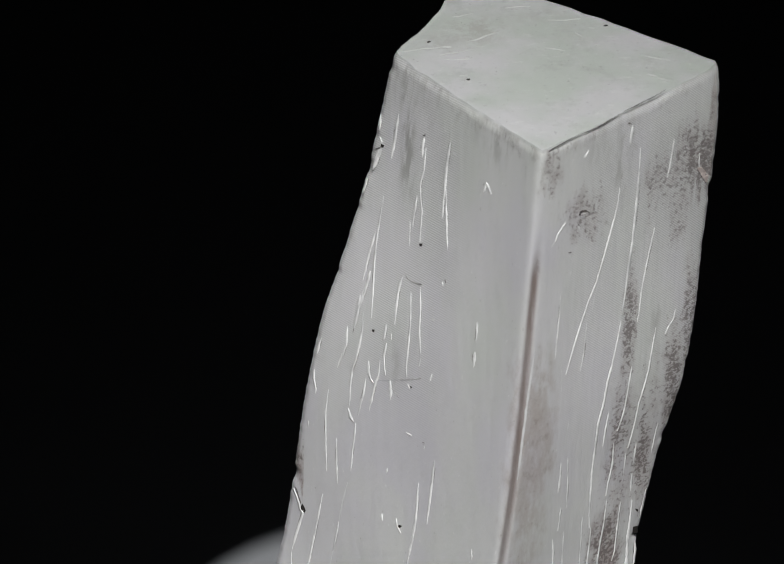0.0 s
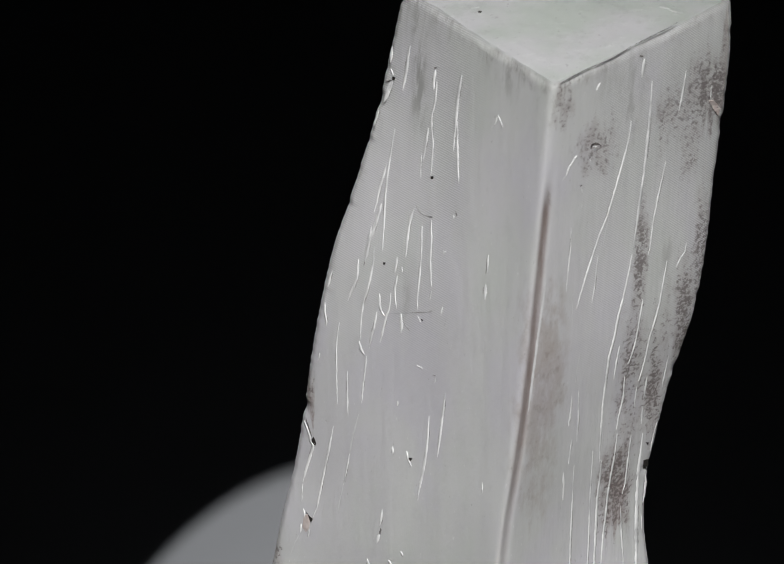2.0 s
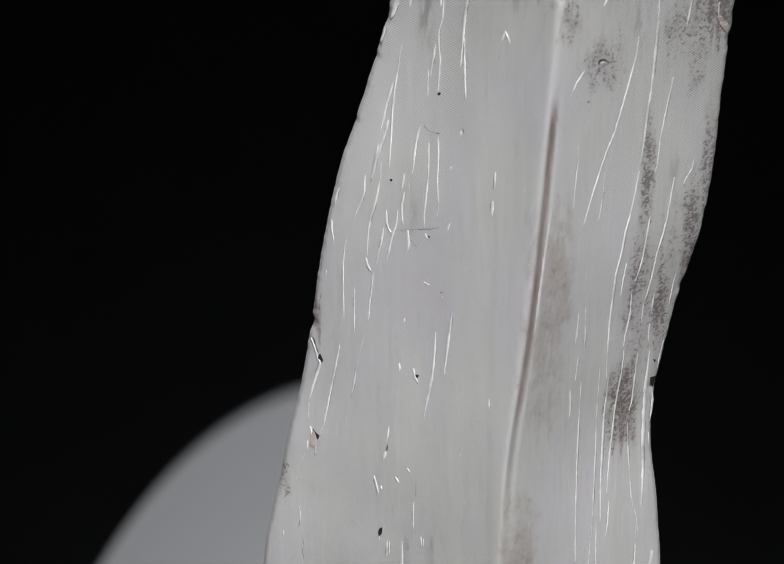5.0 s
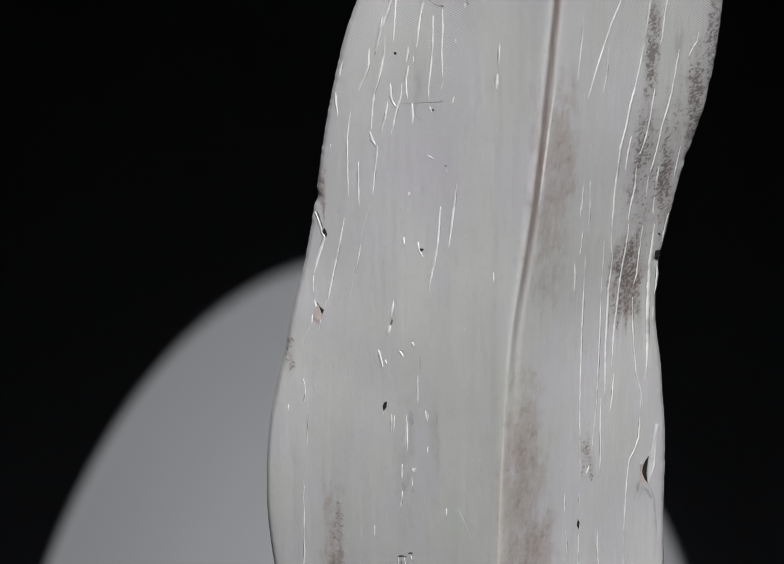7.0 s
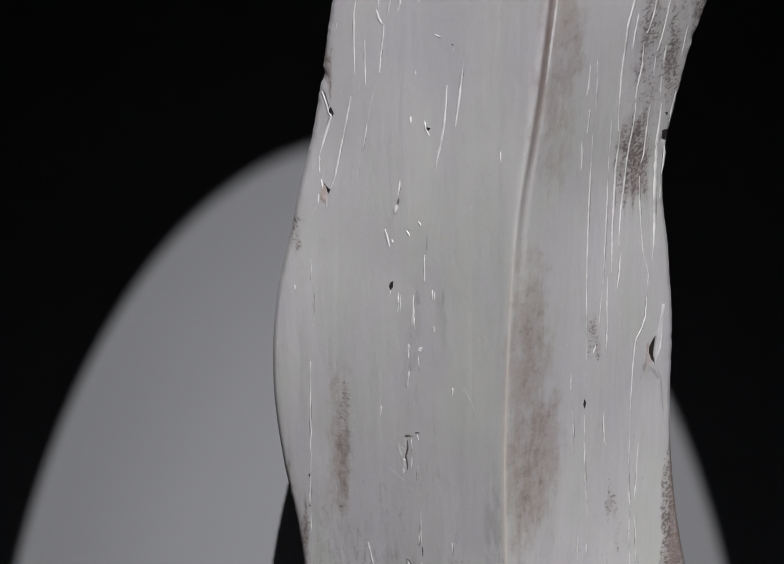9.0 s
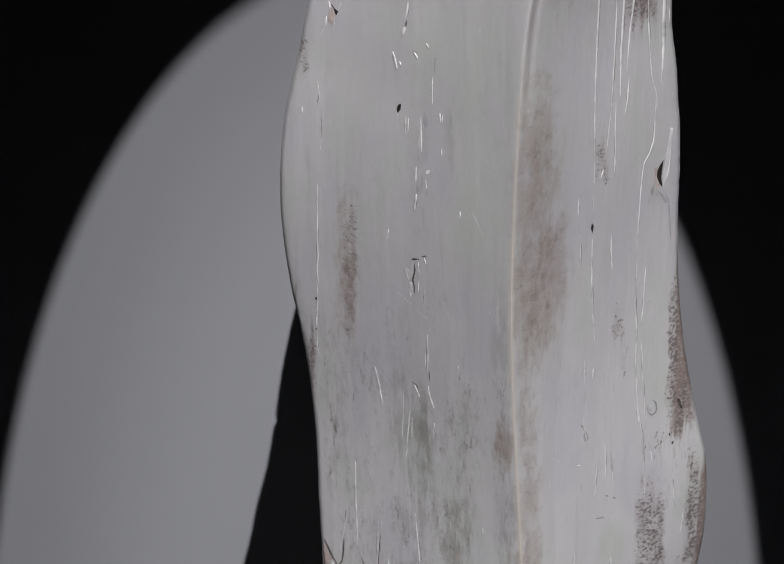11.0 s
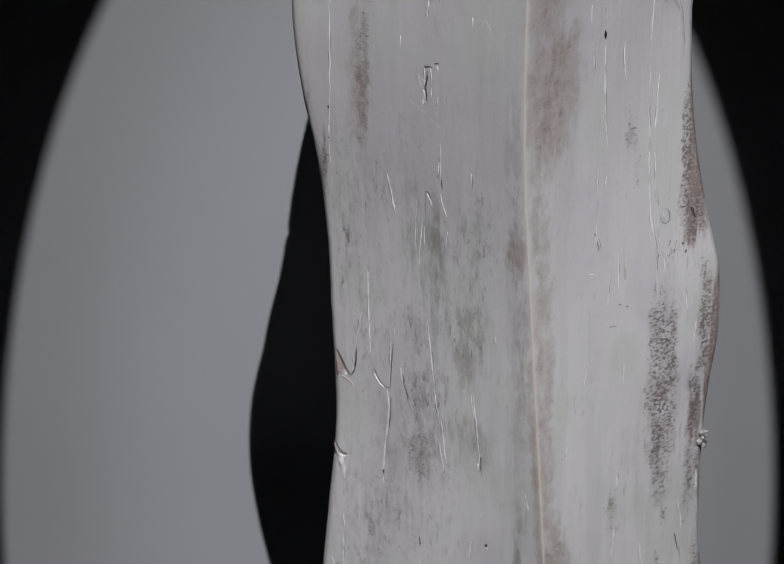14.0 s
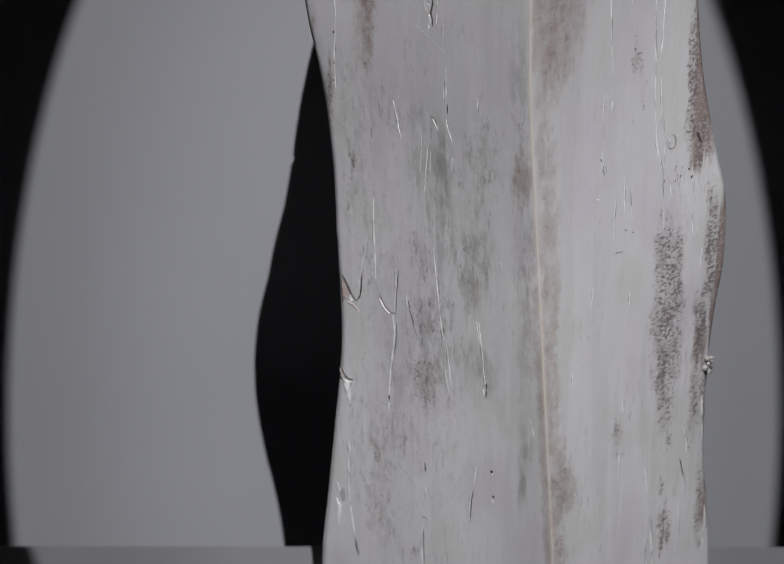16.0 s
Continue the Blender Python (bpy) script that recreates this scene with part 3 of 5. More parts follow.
# the oval hollow: grey and dark arcs and a pale middle paint its shading
BY_RIGHT_EDGE = [
    ('grey', 0.5, [(31.9, 150.6), (32.6, 150.2), (33.0, 149.2), (33.2, 148.0), (32.9, 147.0), (32.3, 146.8), (31.6, 147.3), (31.2, 148.4), (31.2, 149.6)]),
    ('gap_shade', 0.34, [(32.6, 150.2), (33.1, 149.3), (33.2, 148.2), (33.1, 147.3), (32.6, 146.8), (32.1, 146.8), (31.5, 147.4)]),
    ('pale', 0.6, [(31.7, 149.8), (31.9, 148.7), (32.2, 147.8)]),
    ('gap_shade', 0.4, [(34.7, 139.6), (34.4, 138.9)]),
    ('gap_shade', 0.3, [(33.6, 138.8), (33.3, 137.9)]),
    ('grey', 0.4, [(33.3, 136.6), (33.2, 135.1)]),
    ('dark', 0.4, [(36.4, 140.2), (36.4, 140.9)]),
    ('dark', 0.4, [(37.0, 138.0), (37.2, 138.8)]),
    ('gap_shade', 0.35, [(30.9, 139.6), (31.1, 138.7)]),
]
BY_RIGHT_EDGE_2 = [
    ('dark', 0.5, [(37.8, 149.1), (38.2, 148.0), (38.8, 146.7)]),
    ('white', 0.4, [(28.8, 149.5), (29.1, 147.7), (29.4, 145.8)]),
    ('white', 0.28, [(37.2, 131.5), (37.8, 125.5), (38.3, 120.7)]),
    ('white', 0.3, [(40.2, 119.4), (40.1, 116.5), (39.7, 114.1)]),
    ('white', 0.3, [(38.5, 134.3), (38.2, 131.9)]),
    ('white', 0.26, [(39.1, 125.3), (39.0, 122.4)]),
    ('white', 0.26, [(28.2, 159.8), (28.9, 149.7), (30.4, 141.7), (31.3, 126.2)]),
    ('white', 0.22, [(29.8, 159.2), (30.6, 147.9), (31.3, 140.2)]),
    ('white', 0.24, [(32.3, 138.0), (32.7, 134.8)]),
]
LOWER_LEFT_1 = [
    ('white', 0.3, [(-26.6, 151.5), (-26.3, 149.0)]),
    ('dark', 0.2, [(-19.6, 156.8), (-18.7, 156.5), (-18.2, 155.1)]),
    ('white', 0.3, [(-19.1, 156.2), (-18.0, 153.5)]),
    ('white', 0.32, [(-16.2, 157.3), (-15.9, 154.7), (-14.9, 151.7)]),
    ('dark', 0.22, [(-16.0, 161.5), (-15.9, 158.8)]),
    ('white', 0.3, [(-20.1, 148.8), (-20.4, 143.9), (-20.8, 138.3)]),
    ('white', 0.18, [(-21.4, 153.7), (-21.7, 140.6)]),
    ('dark', 0.16, [(-19.4, 156.6), (-19.4, 149.1)]),
    ('white', 0.2, [(-19.6, 147.0), (-19.7, 141.5)]),
    ('white', 0.2, [(-20.6, 138.3), (-21.0, 135.4)]),
    ('white', 0.26, [(-14.7, 147.7), (-15.1, 143.5)]),
    ('white', 0.3, [(-18.9, 121.0), (-18.4, 114.7), (-17.7, 106.6), (-16.9, 98.5), (-16.0, 93.2)]),
    ('dark', 0.14, [(-17.9, 113.5), (-17.4, 108.1)]),
    ('white', 0.26, [(-9.3, 105.0), (-9.0, 102.0), (-8.6, 99.3)]),
    ('white', 0.24, [(-24.8, 104.9), (-24.4, 101.5)]),
]
LOWER_LEFT_2 = [
    ('dark', 0.2, [(-24.6, 102.9), (-24.0, 101.0), (-23.0, 97.9)]),
]
CHIPS_1 = [
    ('pit', 0.06, [(-35.5, 257.9), (-34.9, 259.1), (-34.3, 257.8), (-34.7, 256.9), (-35.3, 257.2)]),
    ('rosy', 0.18, [(-37.0, 241.3), (-36.2, 241.8), (-35.7, 240.4), (-35.9, 238.8), (-36.6, 237.7), (-37.3, 238.6)]),
    ('pit', 0.1, [(-36.6, 242.3), (-35.8, 241.5), (-35.1, 241.2), (-35.5, 240.2), (-36.2, 241.0)]),
    ('gap_shade', 0.05, [(-21.0, 245.0), (-20.8, 244.7), (-21.0, 243.5), (-21.4, 243.6)]),
    ('pit', 0.08, [(32.6, 209.2), (31.9, 208.4), (31.3, 207.1), (31.2, 205.7), (31.8, 203.8), (32.5, 202.7), (32.2, 204.9), (32.3, 207.3)]),
    ('pale', 0.4, [(33.7, 216.3), (34.3, 216.0), (34.0, 210.2), (33.8, 206.1), (33.2, 204.0), (32.6, 202.3), (32.4, 205.4), (32.4, 208.2), (33.1, 210.6)]),
]
CHIPS_2 = [
    ('rosy', 0.15, [(30.6, 208.0), (31.2, 208.3), (31.1, 205.8), (30.8, 206.0)]),
    ('rosy', 0.2, [(30.7, 205.5), (31.3, 205.4), (31.9, 203.3), (30.9, 202.9)]),
    ('white', 0.3, [(-20.1, 183.3), (-19.7, 183.1), (-19.6, 180.5), (-20.1, 179.4), (-20.3, 181.0)]),
    ('faint', 0.12, [(-21.3, 187.1), (-19.8, 185.6), (-20.2, 183.6), (-20.8, 184.3)]),
    ('white', 0.15, [(-16.9, 212.2), (-16.5, 212.1), (-16.6, 211.4), (-17.0, 211.5)]),
]
CHIPS_3 = [
    ('rosy', 0.12, [(-39.6, 104.0), (-38.4, 101.6), (-37.7, 100.2), (-38.3, 98.2), (-39.4, 99.2)]),
    ('rosy', 0.15, [(-40.2, 78.3), (-39.3, 76.9), (-38.8, 76.1), (-39.8, 75.9)]),
    ('white', 0.3, [(-37.7, 99.7), (-37.1, 99.9), (-36.9, 98.6), (-37.5, 98.1)]),
    ('white', 0.5, [(-39.6, 75.9), (-38.7, 75.5), (-37.9, 75.4), (-37.4, 75.7), (-37.6, 72.4), (-37.8, 69.1), (-38.4, 71.7), (-39.1, 73.9)]),
    ('pit', 0.08, [(37.9, 149.2), (38.4, 148.6), (39.0, 146.2), (38.6, 146.6), (38.0, 148.0)]),
]
UPPER_RIGHT_1 = [
    ('white', 0.35, [(20.6, 346.8), (19.9, 345.5)]),
    ('white', 0.3, [(16.4, 332.9), (15.0, 331.0), (14.4, 329.3)]),
    ('faint', 0.3, [(14.4, 329.3), (13.6, 328.3)]),
    ('white', 0.42, [(27.1, 336.8), (26.7, 332.7), (25.6, 328.2), (24.7, 324.7), (23.8, 321.2), (22.9, 317.9), (21.5, 314.4), (20.2, 310.2), (18.8, 305.6), (17.7, 301.5), (17.2, 299.5)]),
    ('faint', 0.3, [(23.3, 317.8), (22.6, 314.6), (22.2, 311.5)]),
    ('white', 0.25, [(21.2, 309.7), (20.8, 303.2), (20.2, 299.5)]),
    ('white', 0.7, [(29.3, 349.3), (29.2, 347.7), (29.0, 345.4)]),
    ('dark', 0.35, [(28.3, 350.0), (29.0, 349.7)]),
    ('white', 0.6, [(31.0, 344.1), (30.9, 338.8), (30.7, 334.6), (30.4, 329.3), (30.0, 324.1), (29.4, 319.4), (28.9, 314.1), (28.3, 309.6)]),
]
UPPER_RIGHT_2 = [
    ('white', 0.48, [(28.1, 307.8), (27.4, 303.1), (26.6, 298.4), (25.7, 294.8), (25.1, 290.4), (24.1, 286.1), (23.7, 281.5), (23.2, 275.7), (23.0, 269.9), (22.8, 265.2), (22.9, 261.5)]),
    ('white', 0.35, [(37.8, 344.2), (37.4, 340.1), (36.7, 336.0)]),
    ('white', 0.35, [(34.4, 325.9), (33.9, 322.8), (33.0, 318.2), (32.2, 313.0), (31.8, 308.2), (31.4, 306.4)]),
    ('white', 0.38, [(30.7, 296.9), (30.2, 292.5), (29.5, 287.5), (28.9, 284.8), (28.1, 282.7)]),
    ('white', 0.4, [(35.4, 303.9), (34.8, 299.4), (34.3, 295.0), (33.5, 291.3), (32.5, 287.5), (31.9, 283.5), (31.1, 279.6), (30.5, 277.4)]),
    ('white', 0.3, [(39.3, 306.5), (39.1, 304.6), (38.3, 303.6), (37.4, 301.8)]),
    ('white', 0.4, [(32.3, 277.8), (31.8, 272.5)]),
    ('white', 0.42, [(31.7, 270.7), (31.5, 266.6)]),
]
UPPER_RIGHT_3 = [
    ('white', 0.42, [(27.5, 279.9), (27.4, 275.1), (26.6, 270.6), (26.2, 267.8)]),
    ('white', 0.35, [(26.2, 287.7), (25.7, 284.3), (25.2, 280.3)]),
    ('white', 0.3, [(16.5, 276.3), (16.2, 272.9)]),
    ('white', 0.3, [(18.1, 280.3), (18.2, 273.2), (18.0, 268.6)]),
    ('white', 0.28, [(16.7, 279.7), (16.5, 274.0)]),
    ('white', 0.4, [(29.4, 264.8), (29.0, 259.8), (28.7, 256.2), (28.5, 253.2), (27.9, 251.1)]),
    ('white', 0.3, [(34.9, 265.7), (34.2, 262.3), (33.7, 258.8)]),
    ('white', 0.28, [(15.7, 317.5), (15.7, 313.7), (15.5, 311.6), (15.2, 307.3), (15.0, 304.1)]),
    ('faint', 0.25, [(16.3, 303.1), (16.4, 295.9)]),
    ('faint', 0.3, [(18.2, 289.0), (17.6, 285.2), (17.4, 282.4)]),
    ('white', 0.32, [(36.7, 280.9), (36.1, 277.4), (35.6, 273.9)]),
    ('white', 0.25, [(30.2, 276.3), (29.8, 271.0)]),
]
UPPER_RIGHT_4 = [
    ('faint', 0.6, [(10.9, 307.8), (10.1, 301.0), (9.4, 294.9), (8.6, 287.1), (7.8, 278.9)]),
    ('dark', 0.34, [(19.1, 333.5), (19.3, 334.1), (19.8, 334.2), (20.5, 334.0), (21.1, 333.5)]),
    ('grey', 0.5, [(19.6, 332.9), (20.3, 332.8)]),
    ('dark', 0.28, [(19.0, 333.7), (19.3, 334.3), (20.1, 334.3), (20.8, 333.7)]),
    ('white', 0.25, [(19.5, 333.7), (20.4, 333.5)]),
    ('dark', 0.3, [(18.8, 331.7), (19.1, 331.5)]),
    ('white', 0.3, [(19.0, 331.3), (19.1, 330.7)]),
    ('dark', 0.26, [(17.1, 326.2), (17.6, 326.1)]),
    ('white', 0.26, [(17.5, 325.6), (17.6, 324.7)]),
    ('white', 0.3, [(43.2, 339.4), (43.1, 336.4)]),
    ('faint', 0.3, [(42.6, 334.2), (42.3, 327.7)]),
]
UPPER_LEFT_1 = [
    ('white', 0.5, [(-18.8, 344.0), (-19.2, 340.5)]),
    ('white', 0.3, [(-19.1, 339.5), (-18.6, 338.3)]),
    ('white', 0.8, [(-18.7, 337.3), (-19.3, 335.9), (-19.9, 333.9), (-20.4, 332.5)]),
    ('dark', 0.2, [(-20.0, 336.6), (-18.9, 337.3)]),
    ('white', 0.4, [(-21.4, 330.6), (-21.9, 328.8), (-22.4, 327.1)]),
    ('white', 0.6, [(-15.3, 345.4), (-15.7, 343.3), (-16.0, 340.8), (-16.3, 338.7), (-16.8, 336.1)]),
    ('white', 0.55, [(-10.4, 342.7), (-10.7, 341.0), (-10.8, 338.7)]),
    ('dark', 0.3, [(-10.7, 343.0), (-10.1, 343.2)]),
    ('white', 0.36, [(-10.1, 340.7), (-10.4, 336.7), (-11.1, 333.5), (-11.1, 330.6), (-10.8, 328.2), (-11.0, 325.3), (-11.2, 322.0)]),
    ('white', 0.48, [(-11.8, 330.8), (-12.0, 328.8), (-12.4, 326.7), (-12.7, 324.3)]),
    ('white', 0.22, [(-13.1, 325.4), (-13.2, 320.5)]),
]
UPPER_LEFT_2 = [
    ('white', 0.68, [(-5.4, 343.9), (-5.8, 341.5), (-6.2, 338.4), (-6.4, 335.4), (-6.6, 332.4)]),
    ('white', 0.35, [(-6.6, 332.4), (-6.9, 328.4)]),
    ('white', 0.42, [(-6.2, 334.5), (-6.1, 329.7), (-6.0, 325.3), (-5.8, 322.5)]),
    ('faint', 0.4, [(-5.3, 342.2), (-3.8, 341.6)]),
    ('white', 0.35, [(-18.3, 328.2), (-19.0, 323.6), (-19.6, 319.5), (-20.1, 314.5), (-20.4, 308.5), (-20.7, 303.5)]),
    ('white', 0.42, [(-19.8, 320.9), (-21.1, 316.0), (-21.8, 312.8), (-22.3, 310.5)]),
    ('white', 0.6, [(-20.9, 312.7), (-21.7, 309.5), (-22.5, 306.8), (-23.2, 304.5)]),
    ('dark', 0.22, [(-21.2, 311.5), (-21.4, 310.3)]),
    ('white', 0.7, [(-22.9, 307.4), (-23.5, 303.4), (-24.2, 300.2)]),
    ('gap_shade', 0.2, [(-23.9, 301.8), (-24.4, 299.1)]),
]
UPPER_LEFT_3 = [
    ('white', 0.42, [(-22.3, 303.9), (-22.5, 300.8), (-23.0, 297.6), (-23.7, 294.3), (-24.6, 291.4), (-25.0, 287.6), (-25.1, 283.9)]),
    ('white', 0.7, [(-25.4, 283.3), (-25.0, 281.5), (-24.3, 280.8)]),
    ('white', 0.36, [(-23.9, 280.7), (-24.1, 278.5), (-24.6, 274.0), (-24.9, 270.2)]),
    ('white', 0.45, [(-25.5, 300.2), (-25.7, 296.6), (-26.3, 294.4), (-27.1, 292.5), (-27.6, 290.8)]),
    ('white', 0.36, [(-29.3, 285.8), (-29.6, 284.3), (-30.0, 280.5), (-30.0, 274.1), (-29.9, 268.2)]),
    ('white', 0.3, [(-27.8, 276.0), (-27.8, 270.6), (-27.7, 266.4)]),
    ('white', 0.4, [(-30.8, 295.8), (-31.3, 294.0), (-31.7, 292.2)]),
    ('white', 0.5, [(-32.3, 288.9), (-32.4, 287.0), (-32.0, 285.0), (-32.1, 283.9)]),
    ('white', 0.3, [(-33.5, 277.6), (-33.8, 275.9)]),
    ('white', 0.5, [(-14.4, 314.2), (-15.0, 312.5), (-15.5, 309.8), (-15.8, 307.3), (-16.1, 304.0)]),
]
UPPER_LEFT_4 = [
    ('dark', 0.14, [(-14.1, 315.0), (-13.7, 314.0), (-12.9, 313.6), (-12.1, 313.6), (-11.1, 313.7)]),
    ('dark', 0.3, [(-11.4, 313.7), (-10.8, 313.9)]),
    ('white', 0.55, [(-17.8, 303.4), (-18.0, 301.5), (-18.4, 299.8)]),
    ('white', 0.4, [(-17.7, 299.6), (-18.2, 296.8), (-18.2, 294.8), (-17.9, 292.8)]),
    ('white', 0.35, [(-11.1, 313.2), (-11.0, 309.1), (-11.2, 305.0), (-11.1, 301.5), (-11.0, 300.1)]),
    ('white', 0.2, [(-10.9, 299.1), (-11.3, 297.1)]),
    ('white', 0.38, [(-12.9, 311.3), (-13.0, 305.3), (-13.4, 300.1), (-13.8, 296.4), (-13.7, 294.1)]),
    ('white', 0.25, [(-13.6, 292.9), (-13.1, 291.9)]),
    ('white', 0.6, [(-21.3, 294.6), (-21.3, 292.1), (-20.9, 291.0), (-20.3, 290.4)]),
    ('white', 0.4, [(-19.0, 295.5), (-19.3, 292.3), (-20.0, 290.0), (-20.5, 287.7), (-21.2, 284.3)]),
]
UPPER_LEFT_5 = [
    ('white', 0.4, [(-21.8, 290.8), (-22.3, 287.5), (-22.9, 285.2), (-23.4, 282.4)]),
    ('white', 0.65, [(-17.0, 292.2), (-16.9, 289.6), (-17.0, 288.0)]),
    ('dark', 0.12, [(-16.7, 290.7), (-16.1, 289.9), (-15.2, 289.2)]),
    ('grey', 0.16, [(-19.5, 291.1), (-17.5, 291.9), (-15.1, 293.0)]),
    ('gap_shade', 0.1, [(-15.1, 293.0), (-12.6, 294.0), (-10.7, 295.1)]),
    ('white', 0.4, [(-8.7, 296.8), (-9.1, 295.1)]),
    ('white', 0.25, [(-16.8, 301.9), (-16.7, 300.7)]),
    ('white', 0.35, [(-13.8, 282.5), (-12.7, 282.3)]),
    ('dark', 0.2, [(-10.6, 281.7), (-10.1, 281.7)]),
    ('white', 0.2, [(-10.1, 281.2), (-10.3, 280.4)]),
    ('white', 0.5, [(-8.2, 278.8), (-8.6, 274.9), (-9.0, 271.1), (-9.4, 267.7), (-9.7, 264.7)]),
    ('white', 0.48, [(-11.4, 272.8), (-11.7, 267.3), (-12.0, 264.0), (-12.7, 259.5), (-13.5, 255.4), (-13.6, 253.8)]),
    ('white', 0.5, [(-18.6, 263.5), (-18.6, 261.9)]),
]
UPPER_LEFT_6 = [
    ('white', 0.4, [(-15.8, 263.6), (-15.6, 262.0), (-14.8, 260.6)]),
    ('white', 0.35, [(-17.6, 273.5), (-17.7, 272.4)]),
    ('dark', 0.26, [(-6.4, 316.8), (-6.1, 315.9)]),
    ('white', 0.3, [(-6.8, 316.0), (-6.7, 315.1)]),
    ('white', 0.6, [(-23.8, 237.0), (-23.3, 234.9), (-22.9, 233.4)]),
    ('white', 0.5, [(-22.4, 235.3), (-22.2, 234.5)]),
    ('white', 0.55, [(-19.5, 238.5), (-19.0, 237.8), (-18.8, 237.3)]),
    ('dark', 0.12, [(-19.5, 238.6), (-18.5, 238.8)]),
    ('white', 0.7, [(-17.0, 241.4), (-16.6, 240.5)]),
]
MIDDLE_RIGHT_1 = [
    ('white', 0.34, [(17.6, 262.9), (17.5, 256.9), (17.4, 250.9), (17.3, 242.8), (17.3, 233.5), (17.4, 224.1), (17.7, 214.4), (17.7, 209.5)]),
    ('white', 0.36, [(16.9, 269.1), (16.7, 265.7), (16.4, 263.7)]),
    ('white', 0.42, [(15.4, 262.1), (15.6, 259.0), (15.5, 255.4)]),
    ('white', 0.32, [(21.4, 264.7), (21.3, 260.0), (21.1, 252.8), (21.1, 245.7), (21.0, 238.8), (20.9, 231.9), (20.8, 226.2), (20.4, 221.7), (20.1, 217.0)]),
    ('white', 0.52, [(23.3, 261.5), (23.0, 256.7), (22.6, 252.1), (22.5, 245.0), (22.4, 237.0), (22.5, 227.8)]),
    ('white', 0.36, [(21.7, 227.6), (21.7, 222.3), (21.9, 216.3), (21.9, 208.4)]),
    ('white', 0.4, [(26.4, 266.6), (26.0, 261.4), (25.3, 256.8), (24.8, 252.2), (24.5, 247.6), (24.1, 243.1), (23.9, 238.6), (23.7, 234.2)]),
]
MIDDLE_RIGHT_2 = [
    ('white', 0.38, [(24.3, 232.2), (24.1, 227.1), (23.7, 223.6)]),
    ('white', 0.36, [(27.7, 248.5), (28.0, 242.5), (28.5, 236.7), (29.1, 230.8), (29.6, 228.3), (30.4, 225.1), (30.7, 222.1)]),
    ('white', 0.75, [(31.9, 264.2), (31.6, 258.8), (31.3, 255.2), (31.2, 249.2), (31.2, 241.2), (31.5, 236.5), (31.4, 232.1), (31.3, 227.6)]),
    ('white', 0.45, [(32.8, 253.7), (33.0, 251.7), (32.8, 248.3), (32.5, 246.7)]),
    ('white', 0.3, [(32.4, 244.1), (32.4, 240.7)]),
    ('white', 0.36, [(27.7, 189.7), (27.6, 183.3), (27.6, 175.8), (28.1, 169.4), (28.1, 163.1), (28.4, 154.5)]),
    ('white', 0.34, [(29.6, 184.3), (29.4, 178.8), (29.3, 173.9), (28.9, 169.7)]),
    ('white', 0.28, [(29.1, 166.5), (29.5, 162.7), (29.8, 154.0)]),
    ('white', 0.36, [(21.8, 195.5), (21.8, 191.7), (22.1, 187.9), (22.4, 185.9)]),
]
MIDDLE_RIGHT_3 = [
    ('white', 0.42, [(17.7, 195.9), (17.8, 189.6), (18.0, 183.2), (18.3, 178.1), (18.7, 172.9), (19.0, 169.6)]),
    ('white', 0.2, [(17.6, 206.5), (17.8, 202.7)]),
    ('white', 0.32, [(14.6, 207.1), (14.6, 202.8)]),
    ('white', 0.26, [(14.8, 200.8), (15.3, 194.3), (15.7, 187.3)]),
    ('white', 0.4, [(19.6, 212.4), (19.1, 210.4)]),
    ('grey', 0.4, [(18.4, 214.7), (20.2, 214.1)]),
    ('grey', 0.5, [(19.5, 209.8), (20.1, 209.2)]),
    ('white', 0.35, [(17.0, 165.3), (17.0, 159.6)]),
    ('white', 0.35, [(18.9, 162.5), (18.9, 159.9)]),
]
MIDDLE_LEFT_1 = [
    ('white', 0.3, [(-22.7, 223.6), (-22.8, 222.6)]),
    ('white', 0.32, [(-20.6, 223.2), (-20.8, 219.2)]),
    ('white', 0.3, [(-15.8, 234.3), (-15.8, 228.0)]),
    ('white', 0.36, [(-18.1, 224.2), (-18.0, 220.8), (-17.9, 216.2)]),
    ('grey', 0.35, [(-18.3, 215.4), (-18.5, 213.6)]),
    ('white', 0.3, [(-13.7, 226.5), (-13.8, 224.5)]),
    ('faint', 0.3, [(-13.6, 219.0), (-13.4, 217.3)]),
    ('white', 0.4, [(-9.9, 205.4), (-9.9, 203.5)]),
    ('faint', 0.6, [(-7.6, 206.5), (-6.3, 203.7), (-4.8, 199.6)]),
    ('white', 0.32, [(-24.8, 195.2), (-24.9, 192.3)]),
    ('grey', 0.3, [(-12.1, 227.8), (-11.8, 223.8)]),
    ('grey', 0.3, [(-15.3, 239.0), (-15.3, 235.6)]),
]
